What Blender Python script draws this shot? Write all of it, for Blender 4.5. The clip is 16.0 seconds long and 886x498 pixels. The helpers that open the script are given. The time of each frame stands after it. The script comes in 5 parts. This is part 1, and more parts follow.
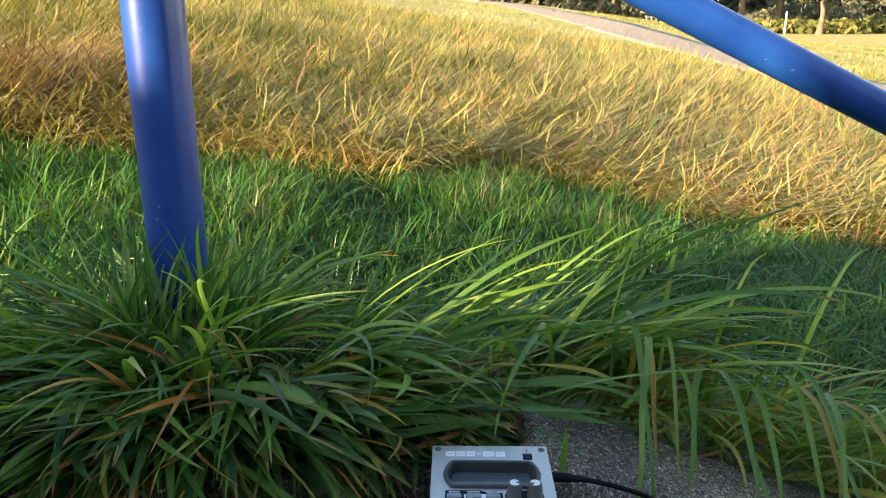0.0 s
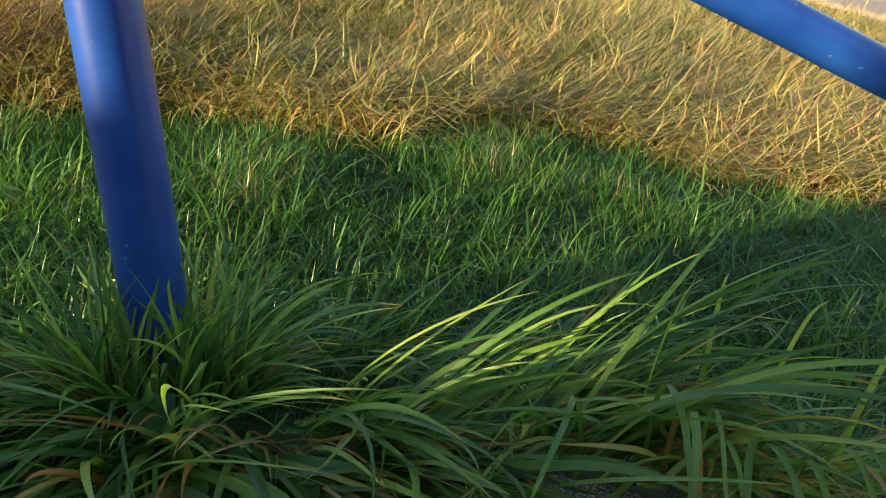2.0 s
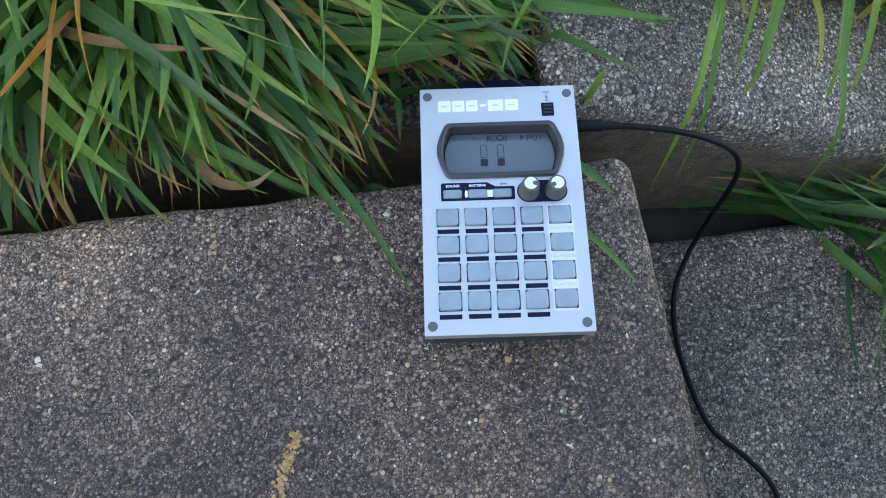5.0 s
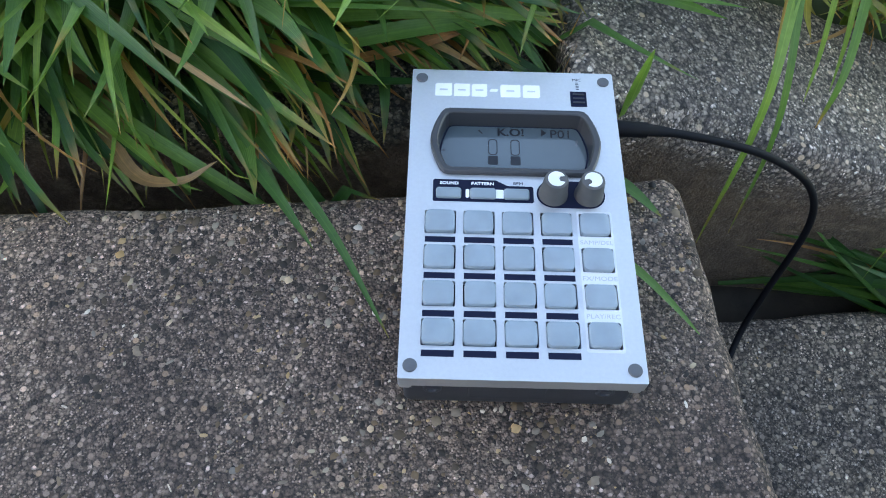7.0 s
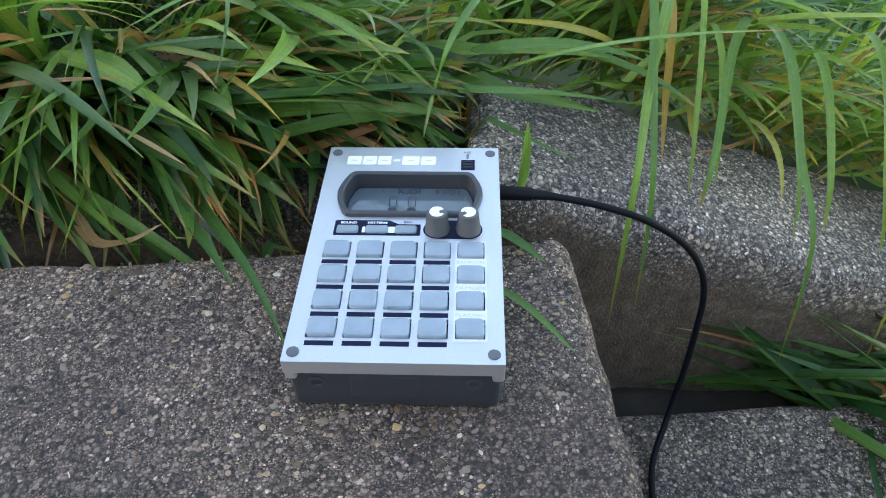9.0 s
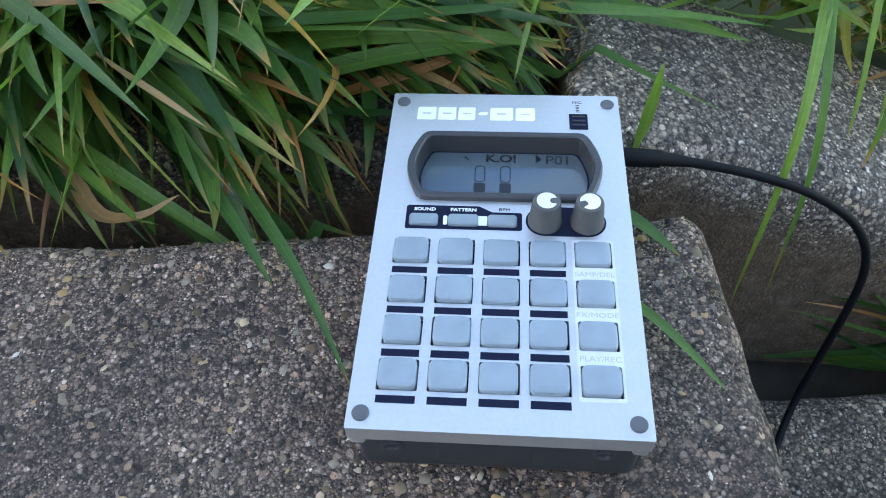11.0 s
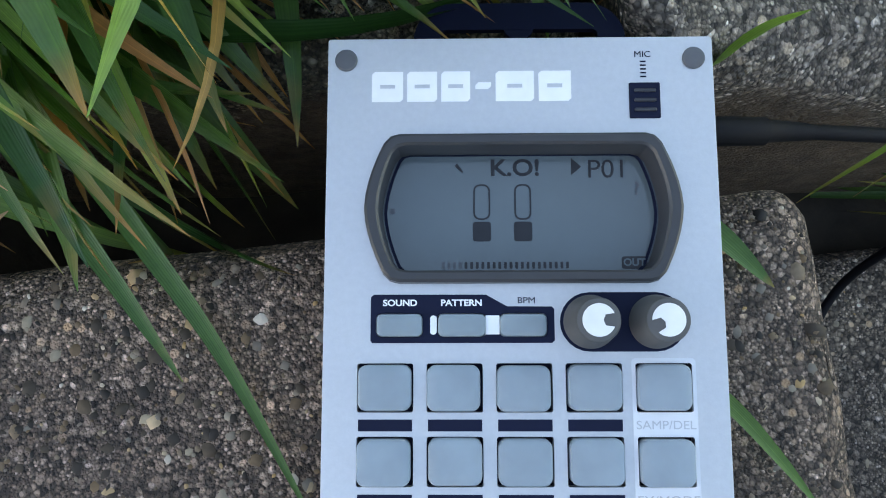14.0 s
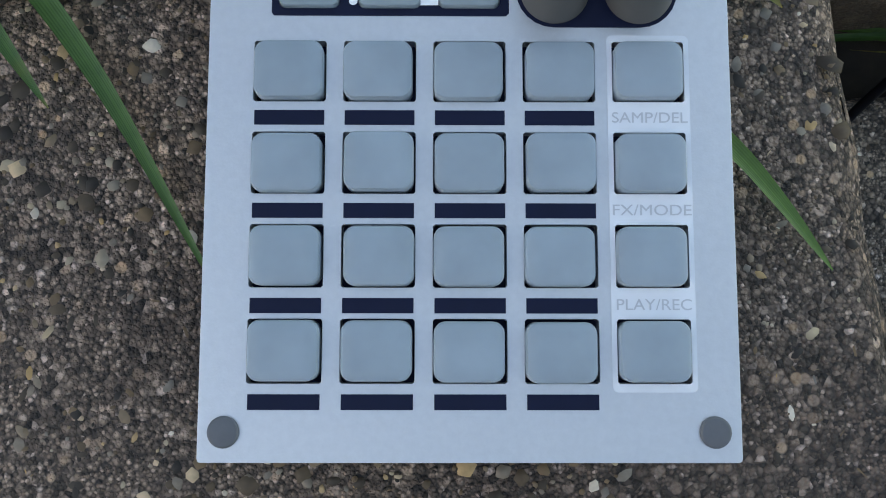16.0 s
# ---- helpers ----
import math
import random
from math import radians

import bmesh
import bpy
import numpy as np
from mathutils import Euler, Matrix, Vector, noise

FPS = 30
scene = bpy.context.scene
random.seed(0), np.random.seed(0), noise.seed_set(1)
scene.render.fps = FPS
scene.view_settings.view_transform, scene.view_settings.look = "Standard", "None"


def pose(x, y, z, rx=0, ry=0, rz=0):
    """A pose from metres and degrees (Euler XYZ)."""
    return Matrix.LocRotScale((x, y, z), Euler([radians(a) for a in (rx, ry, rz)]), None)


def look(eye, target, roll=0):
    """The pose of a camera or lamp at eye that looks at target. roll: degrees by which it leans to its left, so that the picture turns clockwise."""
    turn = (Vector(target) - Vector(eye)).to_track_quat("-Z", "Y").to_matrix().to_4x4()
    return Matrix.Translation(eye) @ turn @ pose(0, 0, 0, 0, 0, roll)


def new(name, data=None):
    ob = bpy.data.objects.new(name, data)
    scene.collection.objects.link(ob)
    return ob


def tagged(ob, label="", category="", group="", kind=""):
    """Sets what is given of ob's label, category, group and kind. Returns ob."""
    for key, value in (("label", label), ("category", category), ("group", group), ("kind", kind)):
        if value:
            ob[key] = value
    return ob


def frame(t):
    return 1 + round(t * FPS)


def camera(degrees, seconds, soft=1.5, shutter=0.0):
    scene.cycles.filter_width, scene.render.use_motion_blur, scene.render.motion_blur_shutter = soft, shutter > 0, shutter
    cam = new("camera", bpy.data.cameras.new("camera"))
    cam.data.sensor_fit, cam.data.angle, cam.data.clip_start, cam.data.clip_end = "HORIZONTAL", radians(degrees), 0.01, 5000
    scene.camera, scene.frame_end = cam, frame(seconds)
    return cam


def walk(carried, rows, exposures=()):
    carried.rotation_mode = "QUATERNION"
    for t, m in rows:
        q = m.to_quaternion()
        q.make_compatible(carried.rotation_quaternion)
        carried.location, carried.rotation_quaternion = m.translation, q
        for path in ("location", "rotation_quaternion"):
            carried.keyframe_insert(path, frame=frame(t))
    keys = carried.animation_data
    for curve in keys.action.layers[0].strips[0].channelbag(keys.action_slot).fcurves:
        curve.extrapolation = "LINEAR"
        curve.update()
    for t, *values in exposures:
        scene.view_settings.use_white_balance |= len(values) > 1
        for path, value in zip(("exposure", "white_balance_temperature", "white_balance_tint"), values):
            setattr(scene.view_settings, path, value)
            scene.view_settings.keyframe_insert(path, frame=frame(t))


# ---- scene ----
cam = camera(60.3, 16.0, soft=1.0)
METRES, EYE, TILT, LEAN, TURN = 0.75, 0.263, -16.5, 0.0, 0.0
ROWS = [
    (0.0, 0.0, 0.0, 0.0, -0.0, 0.0, -0.0),
    (0.5, 0.0016, 0.0004, 0.0158, 0.38, 1.86, -0.01),
    (1.0, 0.004, 0.0195, 0.0418, 0.53, 5.07, -0.09),
    (1.5, -0.0001, 0.0558, 0.0804, 0.52, 3.58, 0.06),
    (2.0, -0.0056, 0.1112, 0.1108, 0.32, -5.95, 0.4),
    (2.5, -0.0049, 0.152, 0.1476, 0.01, -21.46, 0.6),
    (3.0, -0.0024, 0.1959, 0.1672, -0.3, -38.01, 1.31),
    (3.5, -0.0015, 0.2215, 0.1814, -1.14, -49.07, 2.09),
    (4.0, 0.0025, 0.2418, 0.1822, -2.21, -55.45, 2.25),
    (6.5, -0.0029, 0.2981, 0.057, -0.63, -47.52, -0.42),
    (7.0, 0.0017, 0.2963, 0.0218, -0.09, -43.47, -1.02),
    (7.5, 0.016, 0.2908, 0.0043, -0.24, -39.54, -1.17),
    (8.0, 0.0387, 0.2724, -0.0038, -1.48, -37.56, -0.43),
    (8.5, 0.0621, 0.2362, -0.0154, -1.32, -32.12, -0.3),
    (9.0, 0.0606, 0.2112, -0.0244, 1.17, -26.15, 0.54),
    (11.5, 0.0264, 0.3545, -0.025, 3.18, -42.64, 1.43),
    (12.0, 0.024, 0.3935, -0.0238, 0.88, -51.76, 2.45),
    (12.5, 0.0105, 0.4215, -0.022, 0.05, -59.33, 2.41),
    (13.0, 0.0071, 0.4504, -0.009, -0.26, -61.4, 2.32),
    (13.5, 0.0063, 0.478, -0.0031, -0.33, -62.94, 2.09),
    (14.0, 0.0204, 0.4814, -0.0122, -0.67, -66.0, 1.26),
    (14.5, 0.0301, 0.4689, -0.0332, -0.96, -67.74, 0.64),
    (15.0, 0.0297, 0.4603, -0.0451, -0.96, -68.36, 0.18),
    (15.5, 0.0286, 0.4527, -0.0592, -0.88, -68.34, -0.05),
    (16.0, 0.0292, 0.4449, -0.068, -0.88, -68.09, -0.1),
]
EXPOSURES = [(0.0, 2.0, 7300, 13), (0.5, 1.4, 7400, 14), (1.0, 1.0, 7300, 14), (1.5, 0.92, 7300, 14), (2.0, 1.5, 7200, 12), (2.5, 2.3, 7300, 14), (3.0, 2.95, 7300, 16), (4.0, 3.0, 7400, 16), (7.0, 3.0, 7700, 16), (9.0, 3.2, 7900, 16), (11.5, 3.05, 7500, 15), (12.0, 2.85, 7700, 15), (14.0, 2.75, 8300, 15), (15.0, 2.7, 8700, 15), (16.0, 2.38, 8800, 15)]
walk(cam, [(t, pose(0, 0, EYE, TILT, LEAN, TURN) @ pose(METRES * x, METRES * y, METRES * z, 90 + pitch, roll, yaw)) for t, x, y, z, yaw, pitch, roll in ROWS], EXPOSURES)

# ---- daylight: a low evening sun from behind and to the left ----
SUN_EL, SUN_AZ = radians(14.0), math.atan2(-0.82, -0.57)
world = bpy.data.worlds.new("sky")
scene.world = world
world.use_nodes = True
wn = world.node_tree.nodes
sky = wn.new("ShaderNodeTexSky")
sky.sky_type, sky.sun_disc = "NISHITA", False
sky.sun_elevation, sky.sun_rotation = SUN_EL, SUN_AZ % (2 * math.pi)
sky.dust_density, sky.ozone_density = 0.4, 1.5
wn["Background"].inputs["Strength"].default_value = 0.118
world.node_tree.links.new(sky.outputs[0], wn["Background"].inputs["Color"])
sun_data = bpy.data.lights.new("sun", "SUN")
sun_data.energy, sun_data.angle, sun_data.color = 5.0, radians(0.6), (1.0, 0.80, 0.55)
sun = new("sun", sun_data)
sun_from = Vector((math.sin(SUN_AZ) * math.cos(SUN_EL), math.cos(SUN_AZ) * math.cos(SUN_EL), math.sin(SUN_EL)))
sun.matrix_world = look(sun_from * 50, (0, 0, 0))

rng = np.random.default_rng(7)


# ---- materials ----
def material(name, rough=0.6, metal=0.0):
    m = bpy.data.materials.new(name)
    m.use_nodes = True
    b = m.node_tree.nodes["Principled BSDF"]
    b.inputs["Roughness"].default_value = rough
    b.inputs["Metallic"].default_value = metal
    return m, m.node_tree.nodes, m.node_tree.links, b


def node(m, kind, **values):
    n = m.node_tree.nodes.new(kind)
    for key, value in values.items():
        n.inputs[key.replace("_", " ")].default_value = value
    return n


def ramp(m, source, stops):
    n = m.node_tree.nodes.new("ShaderNodeValToRGB")
    e = n.color_ramp.elements
    while len(e) < len(stops):
        e.new(0.5)
    for el, (at, colour) in zip(e, stops):
        el.position, el.color = at, (*colour, 1)
    m.node_tree.links.new(source, n.inputs["Fac"])
    return n.outputs["Color"]


def mix(m, fac, a, b, blend="MIX"):
    n = m.node_tree.nodes.new("ShaderNodeMix")
    n.data_type, n.blend_type = "RGBA", blend
    for value, slot in ((fac, 0), (a, 6), (b, 7)):
        if isinstance(value, (int, float)):
            n.inputs[slot].default_value = value
        elif isinstance(value, tuple):
            n.inputs[slot].default_value = (*value, 1)
        else:
            m.node_tree.links.new(value, n.inputs[slot])
    return n.outputs[2]


def bump(m, height, strength, distance):
    n = node(m, "ShaderNodeBump", Strength=strength, Distance=distance)
    m.node_tree.links.new(height, n.inputs["Height"])
    m.node_tree.links.new(n.outputs[0], m.node_tree.nodes["Principled BSDF"].inputs["Normal"])


def noise_tex(m, scale, detail=4.0, rough=0.55, stretch=None):
    tc = m.node_tree.nodes.new("ShaderNodeNewGeometry")
    n = node(m, "ShaderNodeTexNoise", Scale=scale, Detail=detail, Roughness=rough)
    if stretch:
        mp = node(m, "ShaderNodeMapping", Scale=stretch)
        m.node_tree.links.new(tc.outputs["Position"], mp.inputs["Vector"])
        m.node_tree.links.new(mp.outputs[0], n.inputs["Vector"])
    else:
        m.node_tree.links.new(tc.outputs["Position"], n.inputs["Vector"])
    return n.outputs["Fac"]


def cells(m, scale, feature="F1", random_=1.0):
    tc = m.node_tree.nodes.new("ShaderNodeNewGeometry")
    n = node(m, "ShaderNodeTexVoronoi", Scale=scale, Randomness=random_)
    n.feature = feature
    m.node_tree.links.new(tc.outputs["Position"], n.inputs["Vector"])
    return n


def plain(name, colour, rough=0.5, metal=0.0, vary=0.12, scale=300.0, relief=0.0):
    """A painted, moulded or metal surface with slight mottling."""
    m, n, l, b = material(name, rough, metal)
    f = noise_tex(m, scale)
    dark = tuple(c * (1 - vary) for c in colour)
    light = tuple(min(1, c * (1 + vary)) for c in colour)
    l.new(ramp(m, f, [(0.3, dark), (0.7, light)]), b.inputs["Base Color"])
    r = n.new("ShaderNodeMapRange")
    r.inputs["To Min"].default_value, r.inputs["To Max"].default_value = rough * 0.85, min(1, rough * 1.15)
    l.new(f, r.inputs["Value"])
    l.new(r.outputs[0], b.inputs["Roughness"])
    if relief:
        bump(m, f, 0.5, relief)
    return m


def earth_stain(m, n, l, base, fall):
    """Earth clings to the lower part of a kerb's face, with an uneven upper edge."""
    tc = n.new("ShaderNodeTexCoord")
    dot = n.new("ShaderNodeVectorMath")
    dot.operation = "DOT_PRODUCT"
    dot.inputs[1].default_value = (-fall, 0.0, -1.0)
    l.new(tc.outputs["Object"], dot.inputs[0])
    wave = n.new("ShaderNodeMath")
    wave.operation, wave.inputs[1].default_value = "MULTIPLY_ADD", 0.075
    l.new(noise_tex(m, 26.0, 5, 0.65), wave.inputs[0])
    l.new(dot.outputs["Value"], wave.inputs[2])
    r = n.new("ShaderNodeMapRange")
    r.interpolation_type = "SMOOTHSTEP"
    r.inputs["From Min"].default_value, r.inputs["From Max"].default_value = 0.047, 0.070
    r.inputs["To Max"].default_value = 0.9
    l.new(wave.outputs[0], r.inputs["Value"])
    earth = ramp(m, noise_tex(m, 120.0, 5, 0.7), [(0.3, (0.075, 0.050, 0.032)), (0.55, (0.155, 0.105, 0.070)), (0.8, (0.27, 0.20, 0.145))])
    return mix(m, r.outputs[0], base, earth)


def packed_grit(name, tint=(1.0, 1.0, 1.0), size=1.0, fall=None, pale_backed=False):
    """Washed concrete whose sand and grit lie bare: close-packed grains with dark joints, sooty and paler areas."""
    m, n, l, b = material(name, 0.8)
    coarse, mid, fine = cells(m, 300.0 / size), cells(m, 620.0 / size), cells(m, 1250.0 / size)
    tones = [(0.10, (0.022, 0.021, 0.021)), (0.40, (0.072, 0.066, 0.060)), (0.62, (0.150, 0.132, 0.115)), (0.82, (0.27, 0.245, 0.215)), (0.97, (0.56, 0.54, 0.52))]
    a = ramp(m, mid.outputs["Color"], tones)
    c = ramp(m, fine.outputs["Color"], tones)
    gap_a = ramp(m, mid.outputs["Distance"], [(0.32, (1.12, 1.12, 1.12)), (0.62, (0.44, 0.44, 0.45))])
    gap_c = ramp(m, fine.outputs["Distance"], [(0.32, (1.1, 1.1, 1.1)), (0.62, (0.46, 0.46, 0.47))])
    a, c = mix(m, 1.0, a, gap_a, "MULTIPLY"), mix(m, 1.0, c, gap_c, "MULTIPLY")
    base = mix(m, ramp(m, noise_tex(m, 150.0, 3, 0.7), [(0.44, (0, 0, 0)), (0.56, (1, 1, 1))]), a, c)
    inside = ramp(m, coarse.outputs["Distance"], [(0.30, (1, 1, 1)), (0.40, (0, 0, 0))])
    pick = ramp(m, coarse.outputs["Color"], [(0.66, (0, 0, 0)), (0.70, (1, 1, 1))])
    stone = ramp(m, coarse.outputs["Color"], [(0.66, (0.16, 0.13, 0.10)), (0.78, (0.24, 0.22, 0.20)), (0.90, (0.30, 0.24, 0.17)), (1.0, (0.52, 0.50, 0.47))])
    base = mix(m, mix(m, 1.0, inside, pick, "MULTIPLY"), base, stone)
    soot = noise_tex(m, 7.0, 5, 0.65)
    base = mix(m, 0.9, base, ramp(m, soot, [(0.36, (0.52, 0.52, 0.56)), (0.5, (0.92, 0.92, 0.94)), (0.64, (1.5, 1.46, 1.38))]), "MULTIPLY")
    if pale_backed:
        # paler band with an uneven border along the back edge
        tc, sep, wave, r = n.new("ShaderNodeTexCoord"), n.new("ShaderNodeSeparateXYZ"), n.new("ShaderNodeMath"), n.new("ShaderNodeMapRange")
        l.new(tc.outputs["Object"], sep.inputs[0])
        wave.operation, wave.inputs[1].default_value = "MULTIPLY_ADD", 0.16
        l.new(noise_tex(m, 13.0, 4, 0.6), wave.inputs[0])
        l.new(sep.outputs["Y"], wave.inputs[2])
        r.interpolation_type = "SMOOTHSTEP"
        r.inputs["From Min"].default_value, r.inputs["From Max"].default_value = 0.66, 0.79
        l.new(wave.outputs[0], r.inputs["Value"])
        base = mix(m, 1.0, base, mix(m, r.outputs[0], (0.98, 0.96, 1.0), (1.85, 1.82, 1.80)), "MULTIPLY")
    base = mix(m, 1.0, base, tint, "MULTIPLY")
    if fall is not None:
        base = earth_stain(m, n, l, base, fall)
    l.new(base, b.inputs["Base Color"])
    bump(m, mix(m, 0.5, gap_a, gap_c), 0.9, 0.0013)
    return m


def grass(name, stops, tip, through_=0.45, rough=0.42, patch=0.0, tip_at=0.72, veins=False):
    """Blades: tone sets the hue of each one, along runs from root to tip."""
    m, n, l, b = material(name, rough)
    tone, along = n.new("ShaderNodeAttribute"), n.new("ShaderNodeAttribute")
    tone.attribute_name, along.attribute_name = "tone", "along"
    col = ramp(m, tone.outputs["Fac"], stops)
    streak = noise_tex(m, 420.0, 2, 0.5)
    col = mix(m, 0.42, col, mix(m, streak, (0.45, 0.5, 0.4), (1.5, 1.45, 1.3)), "MULTIPLY")
    spots = noise_tex(m, 34.0, 3, 0.6)
    ends = mix(m, 1.0, ramp(m, along.outputs["Fac"], [(tip_at, (0, 0, 0)), (1.0, (1, 1, 1))]), ramp(m, spots, [(0.46, (0, 0, 0)), (0.6, (1, 1, 1))]), "MULTIPLY")
    col = mix(m, ends, col, tip)
    across = n.new("ShaderNodeAttribute")
    across.attribute_name = "across"
    wv = n.new("ShaderNodeMath")
    wv.operation = "MULTIPLY"
    wv.inputs[1].default_value = 26.0
    l.new(across.outputs["Fac"], wv.inputs[0])
    sn = n.new("ShaderNodeMath")
    sn.operation = "SINE"
    l.new(wv.outputs[0], sn.inputs[0])
    ab = n.new("ShaderNodeMath")
    ab.operation = "ABSOLUTE"
    l.new(across.outputs["Fac"], ab.inputs[0])
    up_ = n.new("ShaderNodeMapRange")
    up_.inputs["From Min"].default_value = -1.0
    l.new(sn.outputs[0], up_.inputs["Value"])
    col = mix(m, 0.16, col, ramp(m, up_.outputs[0], [(0.0, (0.70, 0.74, 0.68)), (1.0, (1.25, 1.22, 1.2))]), "MULTIPLY")
    if veins:
        rot = noise_tex(m, 17.0, 4, 0.65)
        worn = mix(m, 1.0, ramp(m, rot, [(0.67, (0, 0, 0)), (0.72, (1, 1, 1))]), ramp(m, noise_tex(m, 160.0, 3, 0.6), [(0.35, (0.2, 0.2, 0.2)), (0.6, (1, 1, 1))]), "MULTIPLY")
        col = mix(m, worn, col, ramp(m, spots, [(0.4, (0.30, 0.11, 0.03)), (0.6, (0.45, 0.30, 0.12))]))
        col = mix(m, ramp(m, noise_tex(m, 9.0, 2), [(0.45, (0, 0, 0)), (0.7, (0.45, 0.45, 0.45))]), col, mix(m, 1.0, col, (1.5, 1.25, 0.7), "MULTIPLY"))
        col = mix(m, ramp(m, ab.outputs[0], [(0.0, (0.45, 0.45, 0.45)), (0.14, (0, 0, 0))]), col, mix(m, 1.0, col, (1.7, 1.6, 1.5), "MULTIPLY"))
    bump(m, up_.outputs[0], 0.2, 0.0003)
    if patch:
        wide = noise_tex(m, patch, 3)
        col = mix(m, 0.75, col, ramp(m, wide, [(0.32, (0.50, 0.62, 0.42)), (0.5, (1.0, 0.95, 0.9)), (0.66, (1.25, 1.1, 0.9))]), "MULTIPLY")
    l.new(col, b.inputs["Base Color"])
    t = n.new("ShaderNodeBsdfTranslucent")
    l.new(mix(m, 1.0, col, (1.25, 1.35, 0.7), "MULTIPLY"), t.inputs["Color"])
    mx = n.new("ShaderNodeMixShader")
    mx.inputs[0].default_value = through_
    l.new(b.outputs[0], mx.inputs[1])
    l.new(t.outputs[0], mx.inputs[2])
    l.new(mx.outputs[0], n["Material Output"].inputs["Surface"])
    return m


M_SLAB = packed_grit("washed_concrete", (1.40, 1.10, 0.90), 0.8, pale_backed=True)
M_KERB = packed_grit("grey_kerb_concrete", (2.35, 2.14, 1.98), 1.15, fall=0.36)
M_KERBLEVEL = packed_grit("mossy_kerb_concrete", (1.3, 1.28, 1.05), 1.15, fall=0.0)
M_STEP = packed_grit("lower_step_concrete", (1.75, 1.52, 1.34))
M_LUSH = grass("lush_grass", [(0.0, (0.024, 0.085, 0.024)), (0.3, (0.076, 0.182, 0.044)), (0.55, (0.16, 0.30, 0.066)), (0.78, (0.29, 0.42, 0.088)), (0.86, (0.40, 0.36, 0.09)), (0.90, (0.42, 0.19, 0.070)), (0.95, (0.36, 0.19, 0.09)), (1.0, (0.52, 0.34, 0.19))], (0.45, 0.21, 0.06), 0.36, 0.34, tip_at=0.88, veins=True)
M_SHORT = grass("short_green_grass", [(0.0, (0.020, 0.085, 0.016)), (0.5, (0.052, 0.185, 0.032)), (0.85, (0.13, 0.27, 0.050)), (1.0, (0.36, 0.29, 0.15))], (0.24, 0.20, 0.08), 0.36, 0.38, patch=2.6)
M_GOLD = grass("golden_meadow_grass", [(0.0, (0.07, 0.12, 0.028)), (0.22, (0.20, 0.235, 0.055)), (0.5, (0.42, 0.37, 0.10)), (0.78, (0.64, 0.54, 0.22)), (0.9, (0.50, 0.30, 0.13)), (1.0, (0.36, 0.19, 0.10))], (0.55, 0.42, 0.18), 0.22, 0.5, patch=1.3)
M_SEED = grass("dry_seed_stalks", [(0.0, (0.40, 0.32, 0.14)), (1.0, (0.58, 0.48, 0.27))], (0.6, 0.5, 0.3), 0.3, 0.6)
M_WITHERED = grass("withered_brown_grass", [(0.0, (0.16, 0.085, 0.05)), (0.45, (0.36, 0.22, 0.13)), (1.0, (0.56, 0.42, 0.28))], (0.5, 0.36, 0.22), 0.2, 0.6)


def ground_material():
    m, n, l, b = material("meadow_ground", 0.95)
    geo = n.new("ShaderNodeNewGeometry")
    a, c, f = noise_tex(m, 0.35, 4), noise_tex(m, 3.0, 5), noise_tex(m, 40.0, 5)
    gold = ramp(m, c, [(0.3, (0.27, 0.24, 0.06)), (0.5, (0.43, 0.36, 0.10)), (0.72, (0.56, 0.45, 0.15))])
    gold = mix(m, ramp(m, a, [(0.4, (0, 0, 0)), (0.65, (0.6, 0.6, 0.6))]), gold, (0.36, 0.34, 0.09))
    soil = ramp(m, f, [(0.3, (0.022, 0.036, 0.012)), (0.6, (0.045, 0.075, 0.022)), (0.8, (0.08, 0.085, 0.035))])
    near = n.new("ShaderNodeVectorMath")
    near.operation = "LENGTH"
    l.new(geo.outputs["Position"], near.inputs[0])
    r = n.new("ShaderNodeMapRange")
    r.inputs["From Min"].default_value, r.inputs["From Max"].default_value = 4.0, 13.0
    l.new(near.outputs["Value"], r.inputs["Value"])
    r2 = n.new("ShaderNodeMapRange")
    r2.inputs["From Min"].default_value, r2.inputs["From Max"].default_value = 1.3, 1.9
    l.new(near.outputs["Value"], r2.inputs["Value"])
    thatch = ramp(m, f, [(0.3, (0.035, 0.032, 0.012)), (0.55, (0.10, 0.08, 0.028)), (0.8, (0.20, 0.15, 0.06))])
    l.new(mix(m, r.outputs[0], mix(m, r2.outputs[0], soil, thatch), gold), b.inputs["Base Color"])
    bump(m, c, 0.6, 0.05)
    return m


M_GROUND = ground_material()
M_SOIL = plain("dark_soil", (0.035, 0.026, 0.018), 0.95, vary=0.5, scale=60.0, relief=0.004)
M_PATH = plain("grey_path_asphalt", (0.36, 0.285, 0.22), 0.9, vary=0.22, scale=14.0, relief=0.004)
M_BLOCKER = plain("plain_grey_blocker", (0.30, 0.29, 0.27), 0.9, vary=0.15, scale=12.0)


def blue_paint():
    m, n, l, b = material("blue_enamel_paint", 0.33)
    f, g = noise_tex(m, 26.0, 5), noise_tex(m, 240.0, 3)
    col = ramp(m, f, [(0.3, (0.006, 0.046, 0.26)), (0.7, (0.011, 0.078, 0.35))])
    col = mix(m, ramp(m, g, [(0.70, (0, 0, 0)), (0.76, (0.5, 0.5, 0.5))]), col, (0.32, 0.34, 0.40))
    l.new(col, b.inputs["Base Color"])
    b.inputs["Coat Weight"].default_value = 0.25
    bump(m, f, 0.25, 0.0006)
    return m


